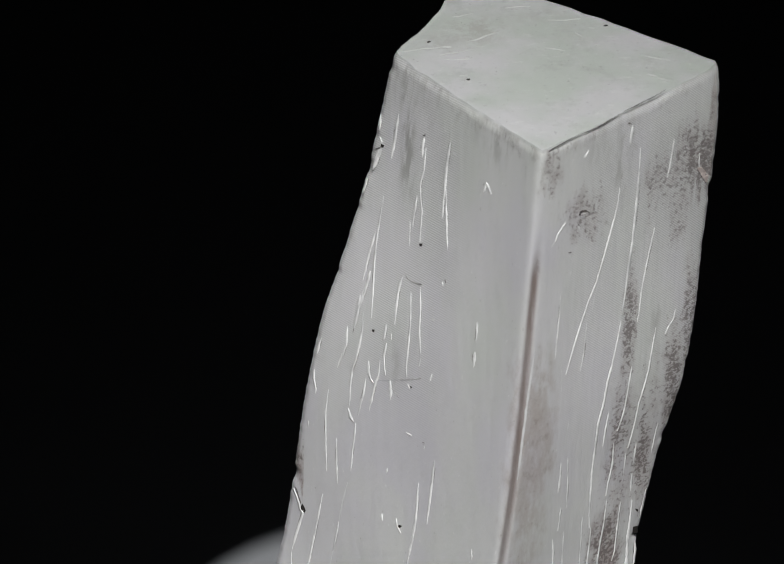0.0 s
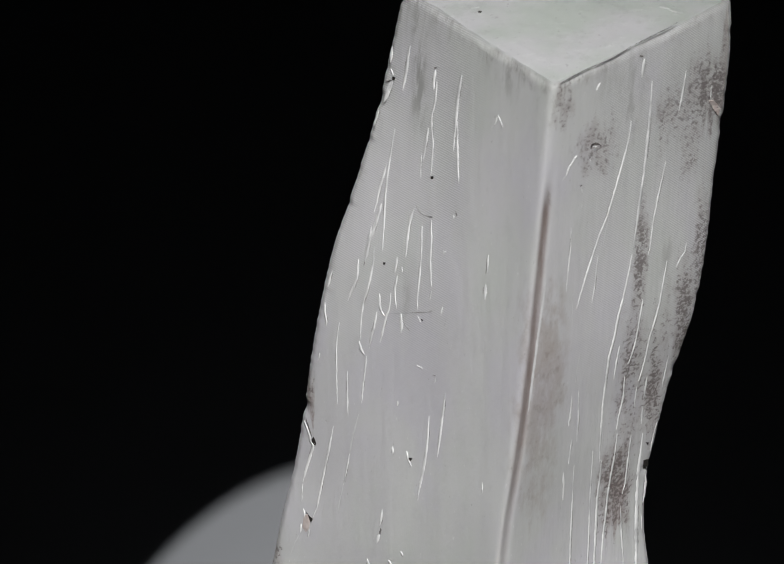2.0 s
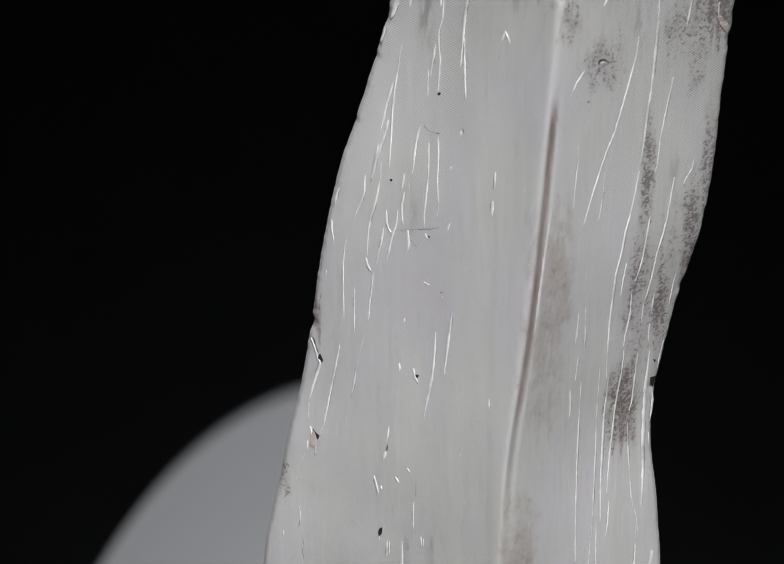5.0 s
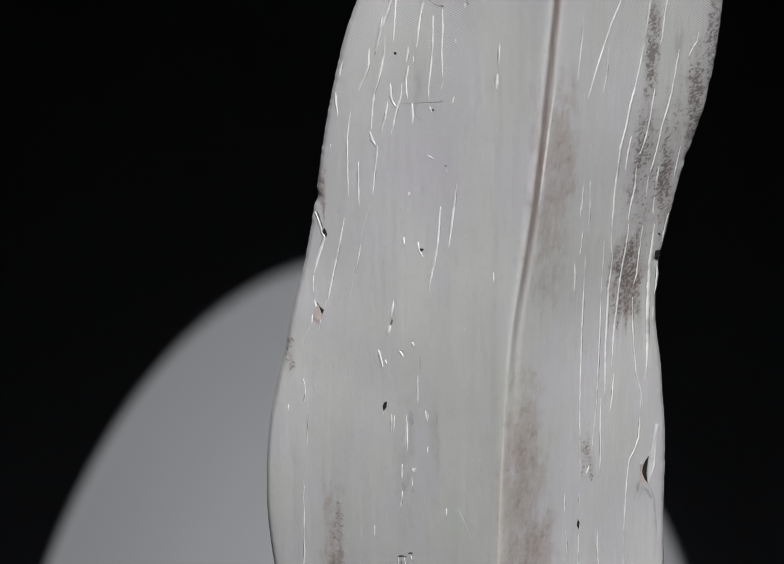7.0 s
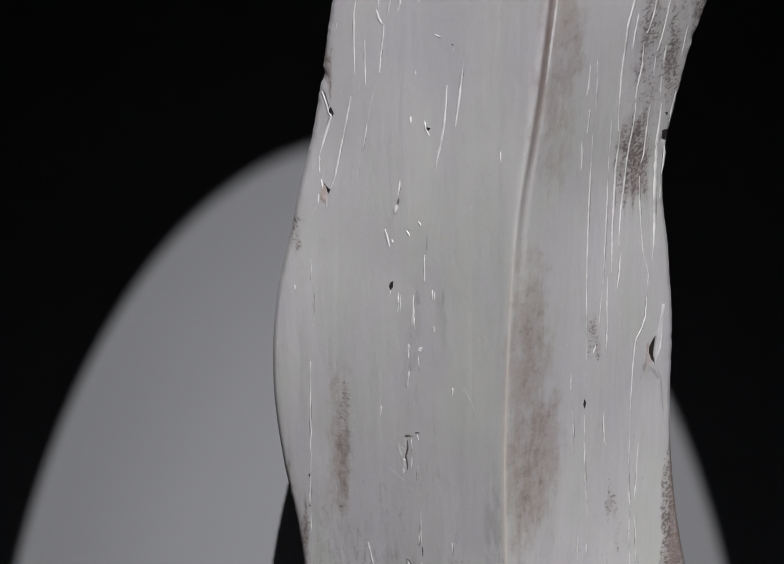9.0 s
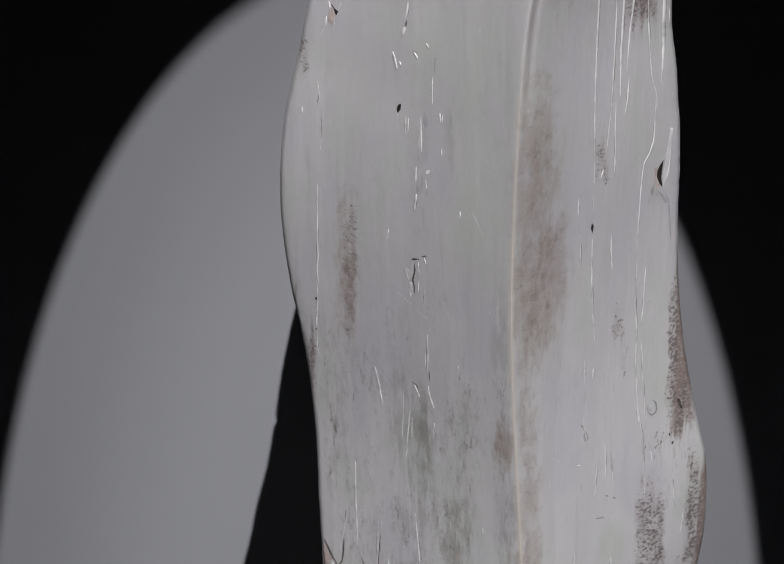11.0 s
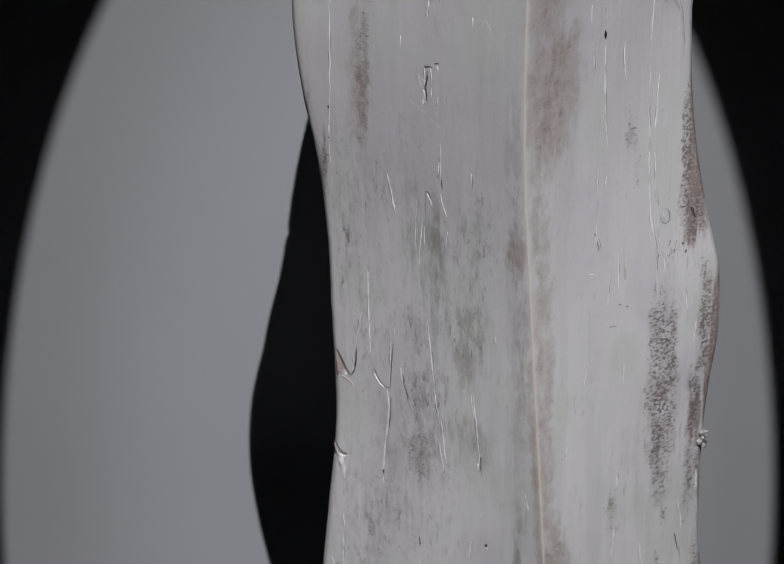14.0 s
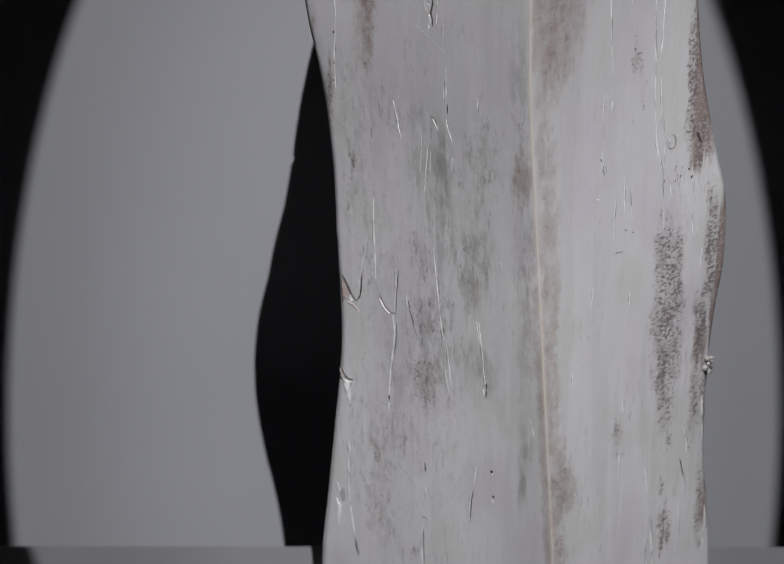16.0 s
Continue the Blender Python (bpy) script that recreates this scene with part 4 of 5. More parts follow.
CHIPS_4 = [
    ('pit', 0.1, [(32.3, 257.2), (33.3, 257.0), (33.4, 255.2), (32.3, 255.7)]),
    ('pit', 0.06, [(32.6, 261.6), (33.3, 261.1), (33.1, 260.5)]),
    ('rosy', 0.35, [(42.7, 336.3), (43.7, 336.2), (44.7, 334.8), (44.1, 333.5), (43.4, 335.0)]),
    ('rosy', 0.25, [(44.2, 334.1), (45.1, 334.1), (44.9, 332.4), (44.4, 333.0)]),
    ('pit', 0.08, [(-18.8, 338.0), (-18.2, 338.0), (-18.4, 337.4), (-18.9, 337.4)]),
    ('pit', 0.08, [(-11.3, 321.6), (-10.7, 322.0), (-10.7, 321.4), (-11.2, 321.1)]),
    ('pit', 0.06, [(-13.1, 292.5), (-12.6, 292.5), (-12.8, 292.0)]),
    ('pit', 0.06, [(-20.6, 301.2), (-20.1, 301.4), (-20.1, 300.9), (-20.5, 300.7)]),
    ('pit', 0.06, [(-15.3, 262.3), (-14.6, 262.4), (-15.0, 261.7), (-15.5, 261.8)]),
]
CHIPS_5 = [
    ('white', 0.12, [(-8.7, 308.1), (-8.2, 308.1), (-8.4, 307.4), (-8.8, 307.4)]),
    ('pit', 0.06, [(17.5, 199.9), (17.9, 198.9), (17.7, 197.2), (17.3, 198.5)]),
    ('white', 0.15, [(30.4, 175.7), (31.0, 175.4), (30.9, 174.8), (30.4, 175.1)]),
    ('pit', 0.08, [(-22.7, 225.3), (-22.1, 225.8), (-22.2, 224.4), (-22.8, 223.4), (-23.0, 224.4)]),
    ('grey', 0.05, [(-17.5, 225.6), (-16.8, 225.3), (-16.6, 222.7), (-17.3, 222.0), (-17.6, 223.3)]),
    ('white', 0.15, [(-16.6, 212.4), (-16.1, 212.4), (-16.2, 211.6), (-16.6, 211.5)]),
]
FOOT_1 = [
    ('white', 0.6, [(-38.4, 58.6), (-38.2, 56.6), (-38.2, 55.1)]),
    ('white', 0.55, [(-38.4, 53.2), (-38.5, 48.5), (-38.5, 44.9), (-38.3, 41.3)]),
    ('white', 0.4, [(-38.1, 39.7), (-37.7, 35.7), (-37.2, 32.2)]),
    ('dark', 0.38, [(-37.0, 30.8), (-36.7, 28.0), (-36.1, 26.0)]),
    ('white', 0.4, [(-41.2, 45.2), (-40.8, 43.3), (-40.6, 42.2)]),
    ('dark', 0.3, [(-20.7, 59.5), (-20.6, 58.1), (-20.5, 56.7)]),
    ('white', 0.3, [(-20.4, 52.4), (-20.3, 48.0)]),
    ('dark', 0.2, [(-21.2, 43.5), (-20.1, 43.2)]),
    ('white', 0.42, [(-21.1, 41.1), (-21.4, 37.2), (-21.4, 33.5), (-21.2, 29.2)]),
    ('dark', 0.2, [(-20.9, 39.6), (-20.9, 34.4), (-20.7, 29.4)]),
    ('gap_shade', 0.25, [(-25.9, 32.4), (-25.7, 27.3)]),
    ('white', 0.4, [(-28.7, 79.6), (-28.8, 76.1)]),
    ('dark', 0.3, [(-28.8, 75.4), (-28.8, 74.0)]),
    ('white', 0.35, [(-28.9, 73.2), (-28.9, 70.8)]),
]
FOOT_2 = [
    ('grey', 0.4, [(-31.2, 72.7), (-29.2, 72.4), (-26.6, 72.4)]),
    ('white', 0.36, [(-8.9, 63.2), (-9.2, 60.1), (-9.6, 57.0)]),
    ('white', 0.34, [(-9.8, 56.2), (-10.3, 53.0), (-10.5, 48.5), (-10.3, 44.8)]),
    ('dark', 0.24, [(-9.5, 56.3), (-9.9, 53.2), (-10.1, 49.4), (-10.1, 46.4)]),
    ('white', 0.5, [(-7.7, 86.4), (-7.5, 84.3)]),
    ('dark', 0.34, [(-6.9, 88.6), (-7.0, 84.3)]),
    ('white', 0.35, [(-5.3, 55.2), (-5.0, 54.3)]),
    ('white', 0.4, [(-6.8, 71.2), (-6.4, 72.0)]),
    ('white', 0.2, [(2.9, 82.3), (3.2, 80.2), (3.8, 77.6)]),
    ('white', 0.3, [(12.1, 92.6), (12.0, 90.5)]),
    ('white', 0.4, [(13.2, 60.7), (13.6, 59.1)]),
    ('white', 0.4, [(23.6, 84.8), (23.8, 80.5), (23.8, 77.2)]),
    ('white', 0.4, [(23.4, 67.2), (23.4, 63.0), (23.1, 59.1)]),
    ('faint', 0.3, [(22.7, 58.2), (22.4, 55.9)]),
]
FOOT_3 = [
    ('white', 0.4, [(29.6, 61.1), (29.8, 57.4), (30.3, 54.4), (30.7, 51.6)]),
    ('white', 0.55, [(31.2, 47.6), (31.5, 42.4), (32.0, 36.4), (32.3, 32.0)]),
    ('white', 0.4, [(30.2, 40.8), (30.5, 35.5), (30.9, 32.5)]),
    ('white', 0.42, [(37.5, 71.5), (38.4, 67.6), (39.1, 64.4), (39.2, 61.1)]),
    ('dark', 0.3, [(37.7, 60.3), (38.4, 56.8), (38.8, 54.9)]),
    ('white', 0.34, [(38.0, 59.8), (39.2, 53.6), (40.0, 49.0), (40.6, 45.2)]),
    ('white', 0.3, [(37.8, 48.5), (38.1, 39.7), (38.4, 33.7)]),
    ('white', 0.5, [(42.2, 76.8), (42.5, 70.2)]),
    ('white', 0.4, [(42.7, 68.0), (42.8, 63.6)]),
    ('white', 0.3, [(42.9, 60.0), (43.1, 56.6)]),
    ('white', 0.5, [(44.2, 44.5), (44.6, 40.0), (44.4, 35.0), (44.2, 31.3)]),
    ('faint', 0.45, [(8.4, 167.2), (8.5, 162.0), (8.4, 156.3)]),
]
FOOT_4 = [
    ('white', 0.34, [(17.1, 165.3), (17.4, 161.9)]),
    ('white', 0.4, [(19.0, 162.7), (18.8, 160.3)]),
    ('white', 0.28, [(22.2, 143.5), (22.3, 137.2), (22.5, 133.3)]),
    ('white', 0.28, [(23.2, 143.2), (23.6, 136.7), (24.2, 131.4)]),
    ('white', 0.26, [(20.4, 137.7), (20.2, 132.7), (20.2, 127.5)]),
    ('white', 0.3, [(16.1, 116.3), (15.9, 113.0), (15.5, 109.7)]),
    ('white', 0.3, [(24.3, 112.9), (24.2, 107.5)]),
    ('white', 0.25, [(12.0, 94.6), (12.1, 90.5)]),
    ('faint', 0.4, [(9.8, 139.2), (10.3, 134.5)]),
    ('white', 0.3, [(15.8, 139.3), (16.7, 139.0)]),
    ('gap_shade', 0.3, [(22.5, 129.4), (23.2, 128.9)]),
    ('gap_shade', 0.3, [(24.2, 128.3), (24.7, 127.9)]),
    ('gap_shade', 0.25, [(20.6, 123.8), (22.3, 123.7)]),
    ('gap_shade', 0.3, [(16.6, 149.4), (17.3, 148.1)]),
    ('white', 0.3, [(-40.4, 166.0), (-40.3, 163.0)]),
    ('dark', 0.3, [(-40.6, 162.6), (-40.2, 162.5)]),
]
FOOT_5 = [
    ('white', 0.25, [(-40.3, 161.9), (-40.2, 159.1), (-40.1, 155.8)]),
    ('white', 0.36, [(-26.7, 151.0), (-26.3, 150.1), (-26.2, 149.0)]),
    ('white', 0.34, [(-32.2, 129.4), (-32.2, 124.4), (-32.2, 119.0), (-32.0, 113.6), (-31.8, 106.6)]),
    ('gap_shade', 0.2, [(-32.5, 148.1), (-32.4, 145.4)]),
    ('faint', 0.25, [(-33.9, 115.5), (-34.0, 112.7)]),
]
CHIPS_6 = [
    ('grey', 0.1, [(-40.6, 42.6), (-39.6, 44.5), (-39.1, 42.5), (-39.6, 40.1), (-40.3, 40.8)]),
    ('white', 0.35, [(-41.5, 40.8), (-40.9, 39.5), (-40.0, 38.9), (-40.5, 36.1), (-41.0, 32.2), (-41.3, 35.7)]),
    ('pit', 0.08, [(-5.8, 63.5), (-5.2, 63.7), (-5.3, 62.9), (-5.7, 62.8)]),
    ('white', 0.15, [(-5.7, 62.7), (-5.1, 62.8), (-5.4, 62.1)]),
    ('pit', 0.06, [(-5.4, 56.3), (-4.8, 56.4), (-4.9, 55.5)]),
]
KINKED = FOOT_1 + FOOT_2 + FOOT_3 + FOOT_4 + FOOT_5 + UPPER_RIGHT_1 + UPPER_RIGHT_2 + UPPER_RIGHT_3 + UPPER_RIGHT_4 + UPPER_LEFT_1 + UPPER_LEFT_2
KINKED += UPPER_LEFT_3 + UPPER_LEFT_4 + UPPER_LEFT_5 + UPPER_LEFT_6 + MIDDLE_RIGHT_1 + MIDDLE_RIGHT_2 + MIDDLE_RIGHT_3 + MIDDLE_LEFT_1 + BY_LEFT_EDGE_1 + BY_LEFT_EDGE_2 + CHIPPED_COLUMN_1 + CHIPPED_COLUMN_2 + BY_HOLE + FORKED_1 + FORKED_2 + BY_RIGHT_EDGE + BY_RIGHT_EDGE_2 + LOWER_LEFT_1 + LOWER_LEFT_2
CHIPS = CHIPS_1 + CHIPS_2 + CHIPS_3 + CHIPS_4 + CHIPS_5 + CHIPS_6
TOP_FILM = [
    (0.0, 6.0, 6.0, 4.0, 0.95), (-7.0, 3.0, 4.0, 2.2, 0.7), (12.0, 10.0, 5.0, 2.0, 0.4), (20.0, 2.0, 4.0, 1.6, 0.4), (33.0, -7.0, 3.0, 1.4, 0.5),
]
STAIN_4_3 = [
    (12.5, 344.8, 1.8, 4.4, 0.80), (20.2, 332.8, 4.2, 4.8, 0.60), (28.4, 342.5, 2.2, 5.8, 0.50), (10.9, 323.4, 1.0, 2.7, 0.50), (39.5, 345.0, 5.2, 3.2, 0.45),
    (-9.3, 119.7, 2.7, 9.2, 0.90), (-23.4, 119.8, 1.3, 5.1, 0.80), (-19.1, 103.8, 1.2, 4.9, 0.85), (-7.2, 144.4, 1.4, 2.0, 0.60), (-12.0, 145.7, 0.8, 13.7, 0.60), (-35.8, 139.6, 1.1, 9.6, 0.60),
    (-22.0, 90.0, 11.0, 60.0, 0.32), (-33.0, 62.0, 6.5, 42.0, 0.36),
    (-20.4, 110.2, 3.6, 15.3, 0.75), (-21.0, 85.4, 3.0, 9.2, 0.8), (-11.8, 118.6, 5.2, 9.3, 0.6),
]
STAIN_4_9 = [
    (-12.2, 94.2, 6.4, 4.2, 0.45), (-20.4, 82.6, 5.4, 9.2, 0.85), (-20.2, 96.2, 5.0, 7.1, 0.8),
    (-11.8, 94.9, 3.4, 2.1, 0.5), (-0.5, 160.6, 1.8, 8.0, 0.5), (-10.2, 125.1, 2.9, 6.8, 0.55),
    (-22.4, 113.5, 2.8, 11.8, 0.6), (-38.4, 139.6, 1.9, 11.0, 0.5), (-29.6, 153.2, 4.9, 9.7, 0.4),
]
STAIN_2_3 = [
    (8.6, 282.0, 3.0, 26.0, 0.4),
    (9.6, 62.8, 2.0, 4.3, 0.75), (9.8, 49.2, 1.4, 5.1, 0.7),
    (10.0, 274.9, 2.1, 23.3, 0.42),
    (-33.8, 192.4, 2.7, 11.2, 0.42), (-33.3, 173.8, 2.1, 11.3, 0.6), (0.1, 147.3, 1.1, 5.4, 0.85),
    (-0.2, 140.8, 0.8, 2.3, 0.6), (-21.0, 82.4, 2.6, 6.4, 0.35), (-10.8, 112.0, 2.8, 3.1, 0.4),
    (-9.4, 95.6, 2.4, 4.2, 0.25),
]
STAIN_1_4 = [
    (-17.0, 140.8, 1.7, 12.3, 1.00), (-16.1, 129.5, 0.8, 3.4, 0.90), (0.0, 146.8, 1.6, 6.8, 0.60), (1.8, 129.0, 1.5, 8.9, 0.70),
    (-13.5, 342.5, 1.3, 13.0, 1.0), (27.0, 343.0, 2.2, 8.0, 0.6),
    (1.9, 66.4, 1.0, 9.5, 0.6),
    (1.0, 126.8, 1.0, 7.1, 0.75), (-16.8, 143.7, 1.3, 6.5, 0.7), (-16.4, 131.0, 1.0, 4.5, 0.65),
]
STAIN_0_5 = [
    (42.0, 339.3, 2.8, 8.1, 0.95), (39.2, 334.9, 1.8, 6.0, 0.85), (32.9, 335.8, 1.1, 3.2, 0.80), (33.9, 338.1, 1.4, 2.2, 0.70), (30.1, 308.4, 0.8, 7.2, 0.95),
    (38.8, 323.3, 1.6, 4.7, 0.60), (42.0, 304.3, 1.1, 7.4, 0.90), (20.1, 334.7, 4.2, 1.9, 0.50), (20.4, 328.5, 1.8, 1.1, 0.45), (23.1, 336.4, 0.8, 0.8, 0.70),
    (33.5, 78.1, 2.53, 6.5, 0.77), (34.9, 66.5, 1.035, 3.3, 0.72), (34.9, 40.6, 1.495, 3.4, 0.81),
    (22.8, 70.6, 1.89, 4.6, 0.52), (-36.8, 137.1, 0.9, 3.1, 0.7), (-33.1, 164.0, 0.8, 1.6, 0.7),
]
STAIN_0_9 = [
    (-32.4, 61.0, 2.1, 5.0, 0.4), (-31.8, 32.9, 1.8, 5.2, 0.4),
    (39.4, 325.9, 2.4, 8.3, 0.6), (33.4, 334.2, 1.4, 3.0, 0.75), (41.2, 337.5, 3.9, 5.2, 0.85),
    (30.2, 306.4, 1.1, 11.2, 0.9), (29.2, 284.5, 2.0, 7.9, 0.8), (33.6, 283.4, 1.1, 6.2, 0.85),
    (26.2, 253.3, 3.4, 9.2, 0.9), (34.4, 270.8, 1.6, 6.2, 0.7),
]
LEFT = LEFT_1 + LEFT_2
RIGHT = RIGHT_1
PITS = PITS_1
STAIN_0 = STAIN_0_1 + STAIN_0_2 + STAIN_0_3 + STAIN_0_4 + STAIN_0_5 + STAIN_0_9
STAIN_1 = STAIN_1_1 + STAIN_1_2 + STAIN_1_3 + STAIN_1_4
STAIN_2 = STAIN_2_1 + STAIN_2_2 + STAIN_2_3
STAIN_4 = STAIN_4_1 + STAIN_4_2 + STAIN_4_3 + STAIN_4_9
CRACK = CRACK_1
TOPS = TOPS_1
STAIN_3 = STAIN_3_1 + STAIN_3_2


def line(keys):
    """A smooth line through (x, z) keys: x by height."""
    k = np.array(keys)[::-1]
    z, x = k[:, 1], k[:, 0]
    slope = np.gradient(x, z)

    def at(h):
        h = np.asarray(h, float)
        i = np.clip(np.searchsorted(z, h) - 1, 0, len(z) - 2)
        w = z[i + 1] - z[i]
        u = np.clip((h - z[i]) / w, -1.2, 1.2)
        inside = (u >= 0) & (u <= 1)
        cubic = ((2 * u**3 - 3 * u**2 + 1) * x[i] + (u**3 - 2 * u**2 + u) * w * slope[i]
                 + (3 * u**2 - 2 * u**3) * x[i + 1] + (u**3 - u**2) * w * slope[i + 1])
        end = np.where(u < 0, x[i] + slope[i] * u * w * 0.5, x[i + 1] + slope[i + 1] * (u - 1) * w)
        return np.where(inside, cubic, end)
    return at


left_x, right_x, front_x = line(EDGE_L), line(EDGE_R), line(EDGE_F)


def worn(z, seed):
    """Small chips and waves along a side edge."""
    z = float(z)
    chip = max(0.0, noise.noise((z * 0.30, seed, 0)) - 0.25)
    return 0.16 * noise.noise((z * 0.16, seed, 4)) + 0.12 * noise.noise((z * 0.7, seed, 9)) + 0.09 * noise.noise((z * 1.9, seed, 6)) - 0.75 * chip


def nick_left(z):
    return -worn(z, 2.5) * (0.25 + 0.75 * min(1.0, max(0.0, (z - 225) / 40))) + 0.45 * math.exp(-(((z - 264.5) / 1.3) ** 2))


def nick_right(z):
    return worn(z, 8.5) * (0.35 + 0.65 * min(1.0, max(0.0, (z - 235) / 40))) - 0.8 * math.exp(-(((z - 255.2) / 0.9) ** 2))


BASE = -53.1                                     # z of the foot
SIDE = -7.0                                      # y of the right-hand corner
DEPTH = 33.0                                     # from the middle to the front corner
REAR = 25.0                                      # and to the back corner
TOP = {"L": 356.5, "F": 349.3, "R": 356.8, "B": 364.4}


def relief(x, z):
    """The uneven, fluted surface: millimetres outwards."""
    slow = noise.noise((x * 0.10, 3.1, z * 0.022))
    flute = noise.noise((x * 0.55, 7.7, z * 0.018))
    fine = noise.noise((x * 1.7, 1.3, z * 0.10))
    return 0.5 * slow + 0.07 * flute + 0.05 * fine


def front_reach(z):
    """How far the front edge stands before the middle: less in the lower half."""
    w = min(1.0, max(0.0, (260 - z) / 140))
    return DEPTH - 7 * w * w * (3 - 2 * w)


def front_depth(x, z, f, l, r):
    """y of the two front faces at x and z, without relief; f, l and r are the corner lines there."""
    span = (f - l) if x < f else (r - f)
    d = x - f
    soft = 0.9
    depth = front_reach(z)
    rise = depth if x < f else depth + SIDE
    y = -depth + rise / span * (math.sqrt(d * d + soft * soft) - soft)
    groove = max(0.0, min(1.0, (331 - z) / 8)) * max(0.0, min(1.0, (z - 200) / 60))
    y += 0.55 * groove * math.exp(-((d - 1.25) / 0.7) ** 2)
    bead = max(0.0, min(1.0, (270 - z) / 60))
    return y - 0.16 * bead * math.exp(-(d / 0.32) ** 2)


def skin(x, z, out=0.0, corners=None):
    """A point on the front faces, out millimetres proud of them, in metres."""
    f, l, r = corners or (float(front_x(z)), float(left_x(z)), float(right_x(z)))
    push = relief(x, z) + out
    side = -0.6 if x < f else 0.6
    return Vector((x + side * push * 0.3, front_depth(x, z, f, l, r) - push * 0.8, z)) / 1000


def patches(keys, x, z):
    """How strongly the stains of one kind cover each point: soft, with ends that fray along the fibres."""
    total = np.zeros_like(x)
    for cx, cz, rx, rz, strength in keys:
        d = np.abs((x - cx) / rx) ** 3 + np.abs((z - cz) / rz) ** 3
        total = np.maximum(total, strength * np.exp(-d * 0.9))
    return total


def pillar_body(parent):
    cols, rows, back = 120, 870, 18
    grid = []
    for j in range(rows + 1):
        v = j / rows
        ring = []
        heights = np.array([BASE + v * (TOP[a] * (1 - i / n) + TOP[b] * i / n - BASE)
                            for a, b, n in (("L", "F", cols), ("F", "R", cols), ("R", "B", back), ("B", "L", back)) for i in range(n)])
        lines = np.stack([front_x(heights), left_x(heights), right_x(heights)], 1).tolist()
        heights = heights.tolist()
        for face in range(4):
            a, b = (("L", "F"), ("F", "R"), ("R", "B"), ("B", "L"))[face]
            n = cols if face < 2 else back
            for i in range(n):
                s = i / n
                z = heights[len(ring)]
                f, l, r = lines[len(ring)]
                rear = (l + r) / 2 - 19 * (z / 350) ** 2
                if face < 2:
                    e = s if face else 1 - s        # 0 at the front edge, 1 at the side edge
                    e = 1.12 * e - 0.12 * e * e * e      # columns crowd towards the side edge
                    x = f + (l - f) * e if face == 0 else f + (r - f) * e
                    p = skin(x, z, 0.0, (f, l, r))
                    near = max(0.0, (e - 0.93) / 0.07)
                    p.y += 0.0004 * near * near
                    # the side edges round off in the last millimetre
                    turn = max(0.0, (e - 0.978) / 0.022)
                    p.y += (0.0008 if face else 0.0009) * turn ** 3
                    p.x += 0.001 * near ** 1.5 * (nick_right(z) if face else nick_left(z))
                else:
                    x0, y0, x1, y1 = (r + nick_right(z), SIDE + 1.2, rear, REAR) if face == 2 else (rear, REAR, l + nick_left(z), 1.3)
                    x, y = x0 + (x1 - x0) * s, y0 + (y1 - y0) * s
                    # the one back face bulges, the other is hollow towards the top
                    swell = math.sin(math.pi * s) * (1.9 if face == 2 else -1.8 * (z / 350) ** 4) + 0.25 * noise.noise((x * 0.5, y * 0.5, z * 0.1)) * min(1, 8 * s, 8 * (1 - s))
                    x, y = x + swell * (0.5 if face == 2 else -0.9), y + swell * 0.8
                    p = Vector((x, y, z)) / 1000
                # the worn upper rim
                lip = max(0.0, (v - 0.9945) / 0.0055)
                if lip:
                    c = Vector(((l + r) / 2, 0, z)) / 1000
                    p += (Vector((c.x, 0.004, p.z)) - p).normalized() * (0.0005 + 0.0005 * noise.noise(p * 240)) * lip * lip
                    p.z -= 0.0004 * lip * lip * max(0.0, noise.noise(p * 420) - 0.1)
                ring.append(p)
        grid.append(ring)
    count = len(grid[0])
    verts = [p for ring in grid for p in ring]
    faces = []
    for j in range(rows):
        for i in range(count):
            k = (i + 1) % count
            faces.append((j * count + i, j * count + k, (j + 1) * count + k, (j + 1) * count + i))
    # the sloping top: rings drawn in to the middle
    last, steps = grid[-1], 26
    even = [sum((last[(i + k) % count] for k in range(-9, 10)), Vector()) / 19 for i in range(count)]
    mid = sum(last, Vector()) / count
    start = rows * count
    for step in range(1, steps):
        w = step / steps
        for p, calm in zip(last, even):
            q = p.lerp(calm, min(1, w * 7)).lerp(mid, w)
            q.z += 0.0007 * noise.noise(q * 60) * min(1, w * 5) + 0.00022 * noise.noise(q * 330) * min(1, w * 8)
            verts.append(q)
        for i in range(count):
            k = (i + 1) % count
            o = start + count
            faces.append((start + i, start + k, o + k, o + i))
        start += count
    verts.append(mid)
    faces += [(start + i, start + (i + 1) % count, len(verts) - 1) for i in range(count)]
    faces.append(tuple(range(count - 1, -1, -1)))
    data = bpy.data.meshes.new("body")
    data.from_pydata([tuple(p) for p in verts], [], faces)
    data.materials.append(MINERAL)
    data.shade_smooth()
    data.set_sharp_from_angle(angle=radians(38))
    xyz = np.array([tuple(p) for p in verts]) * 1000
    x, y, z = xyz.T
    sawn = np.zeros(len(verts))
    sawn[(rows - 1) * count:] = 0.5
    sawn[rows * count:] = 1.0
    front = (y < 3) & (sawn < 0.9)
    d = x - front_x(z)
    fray = np.array([noise.noise((p * 1.1, 0.0, q * 0.03)) + 0.6 * noise.noise((p * 3.1, 5.0, q * 0.11)) for p, q in zip(x.tolist(), z.tolist())])
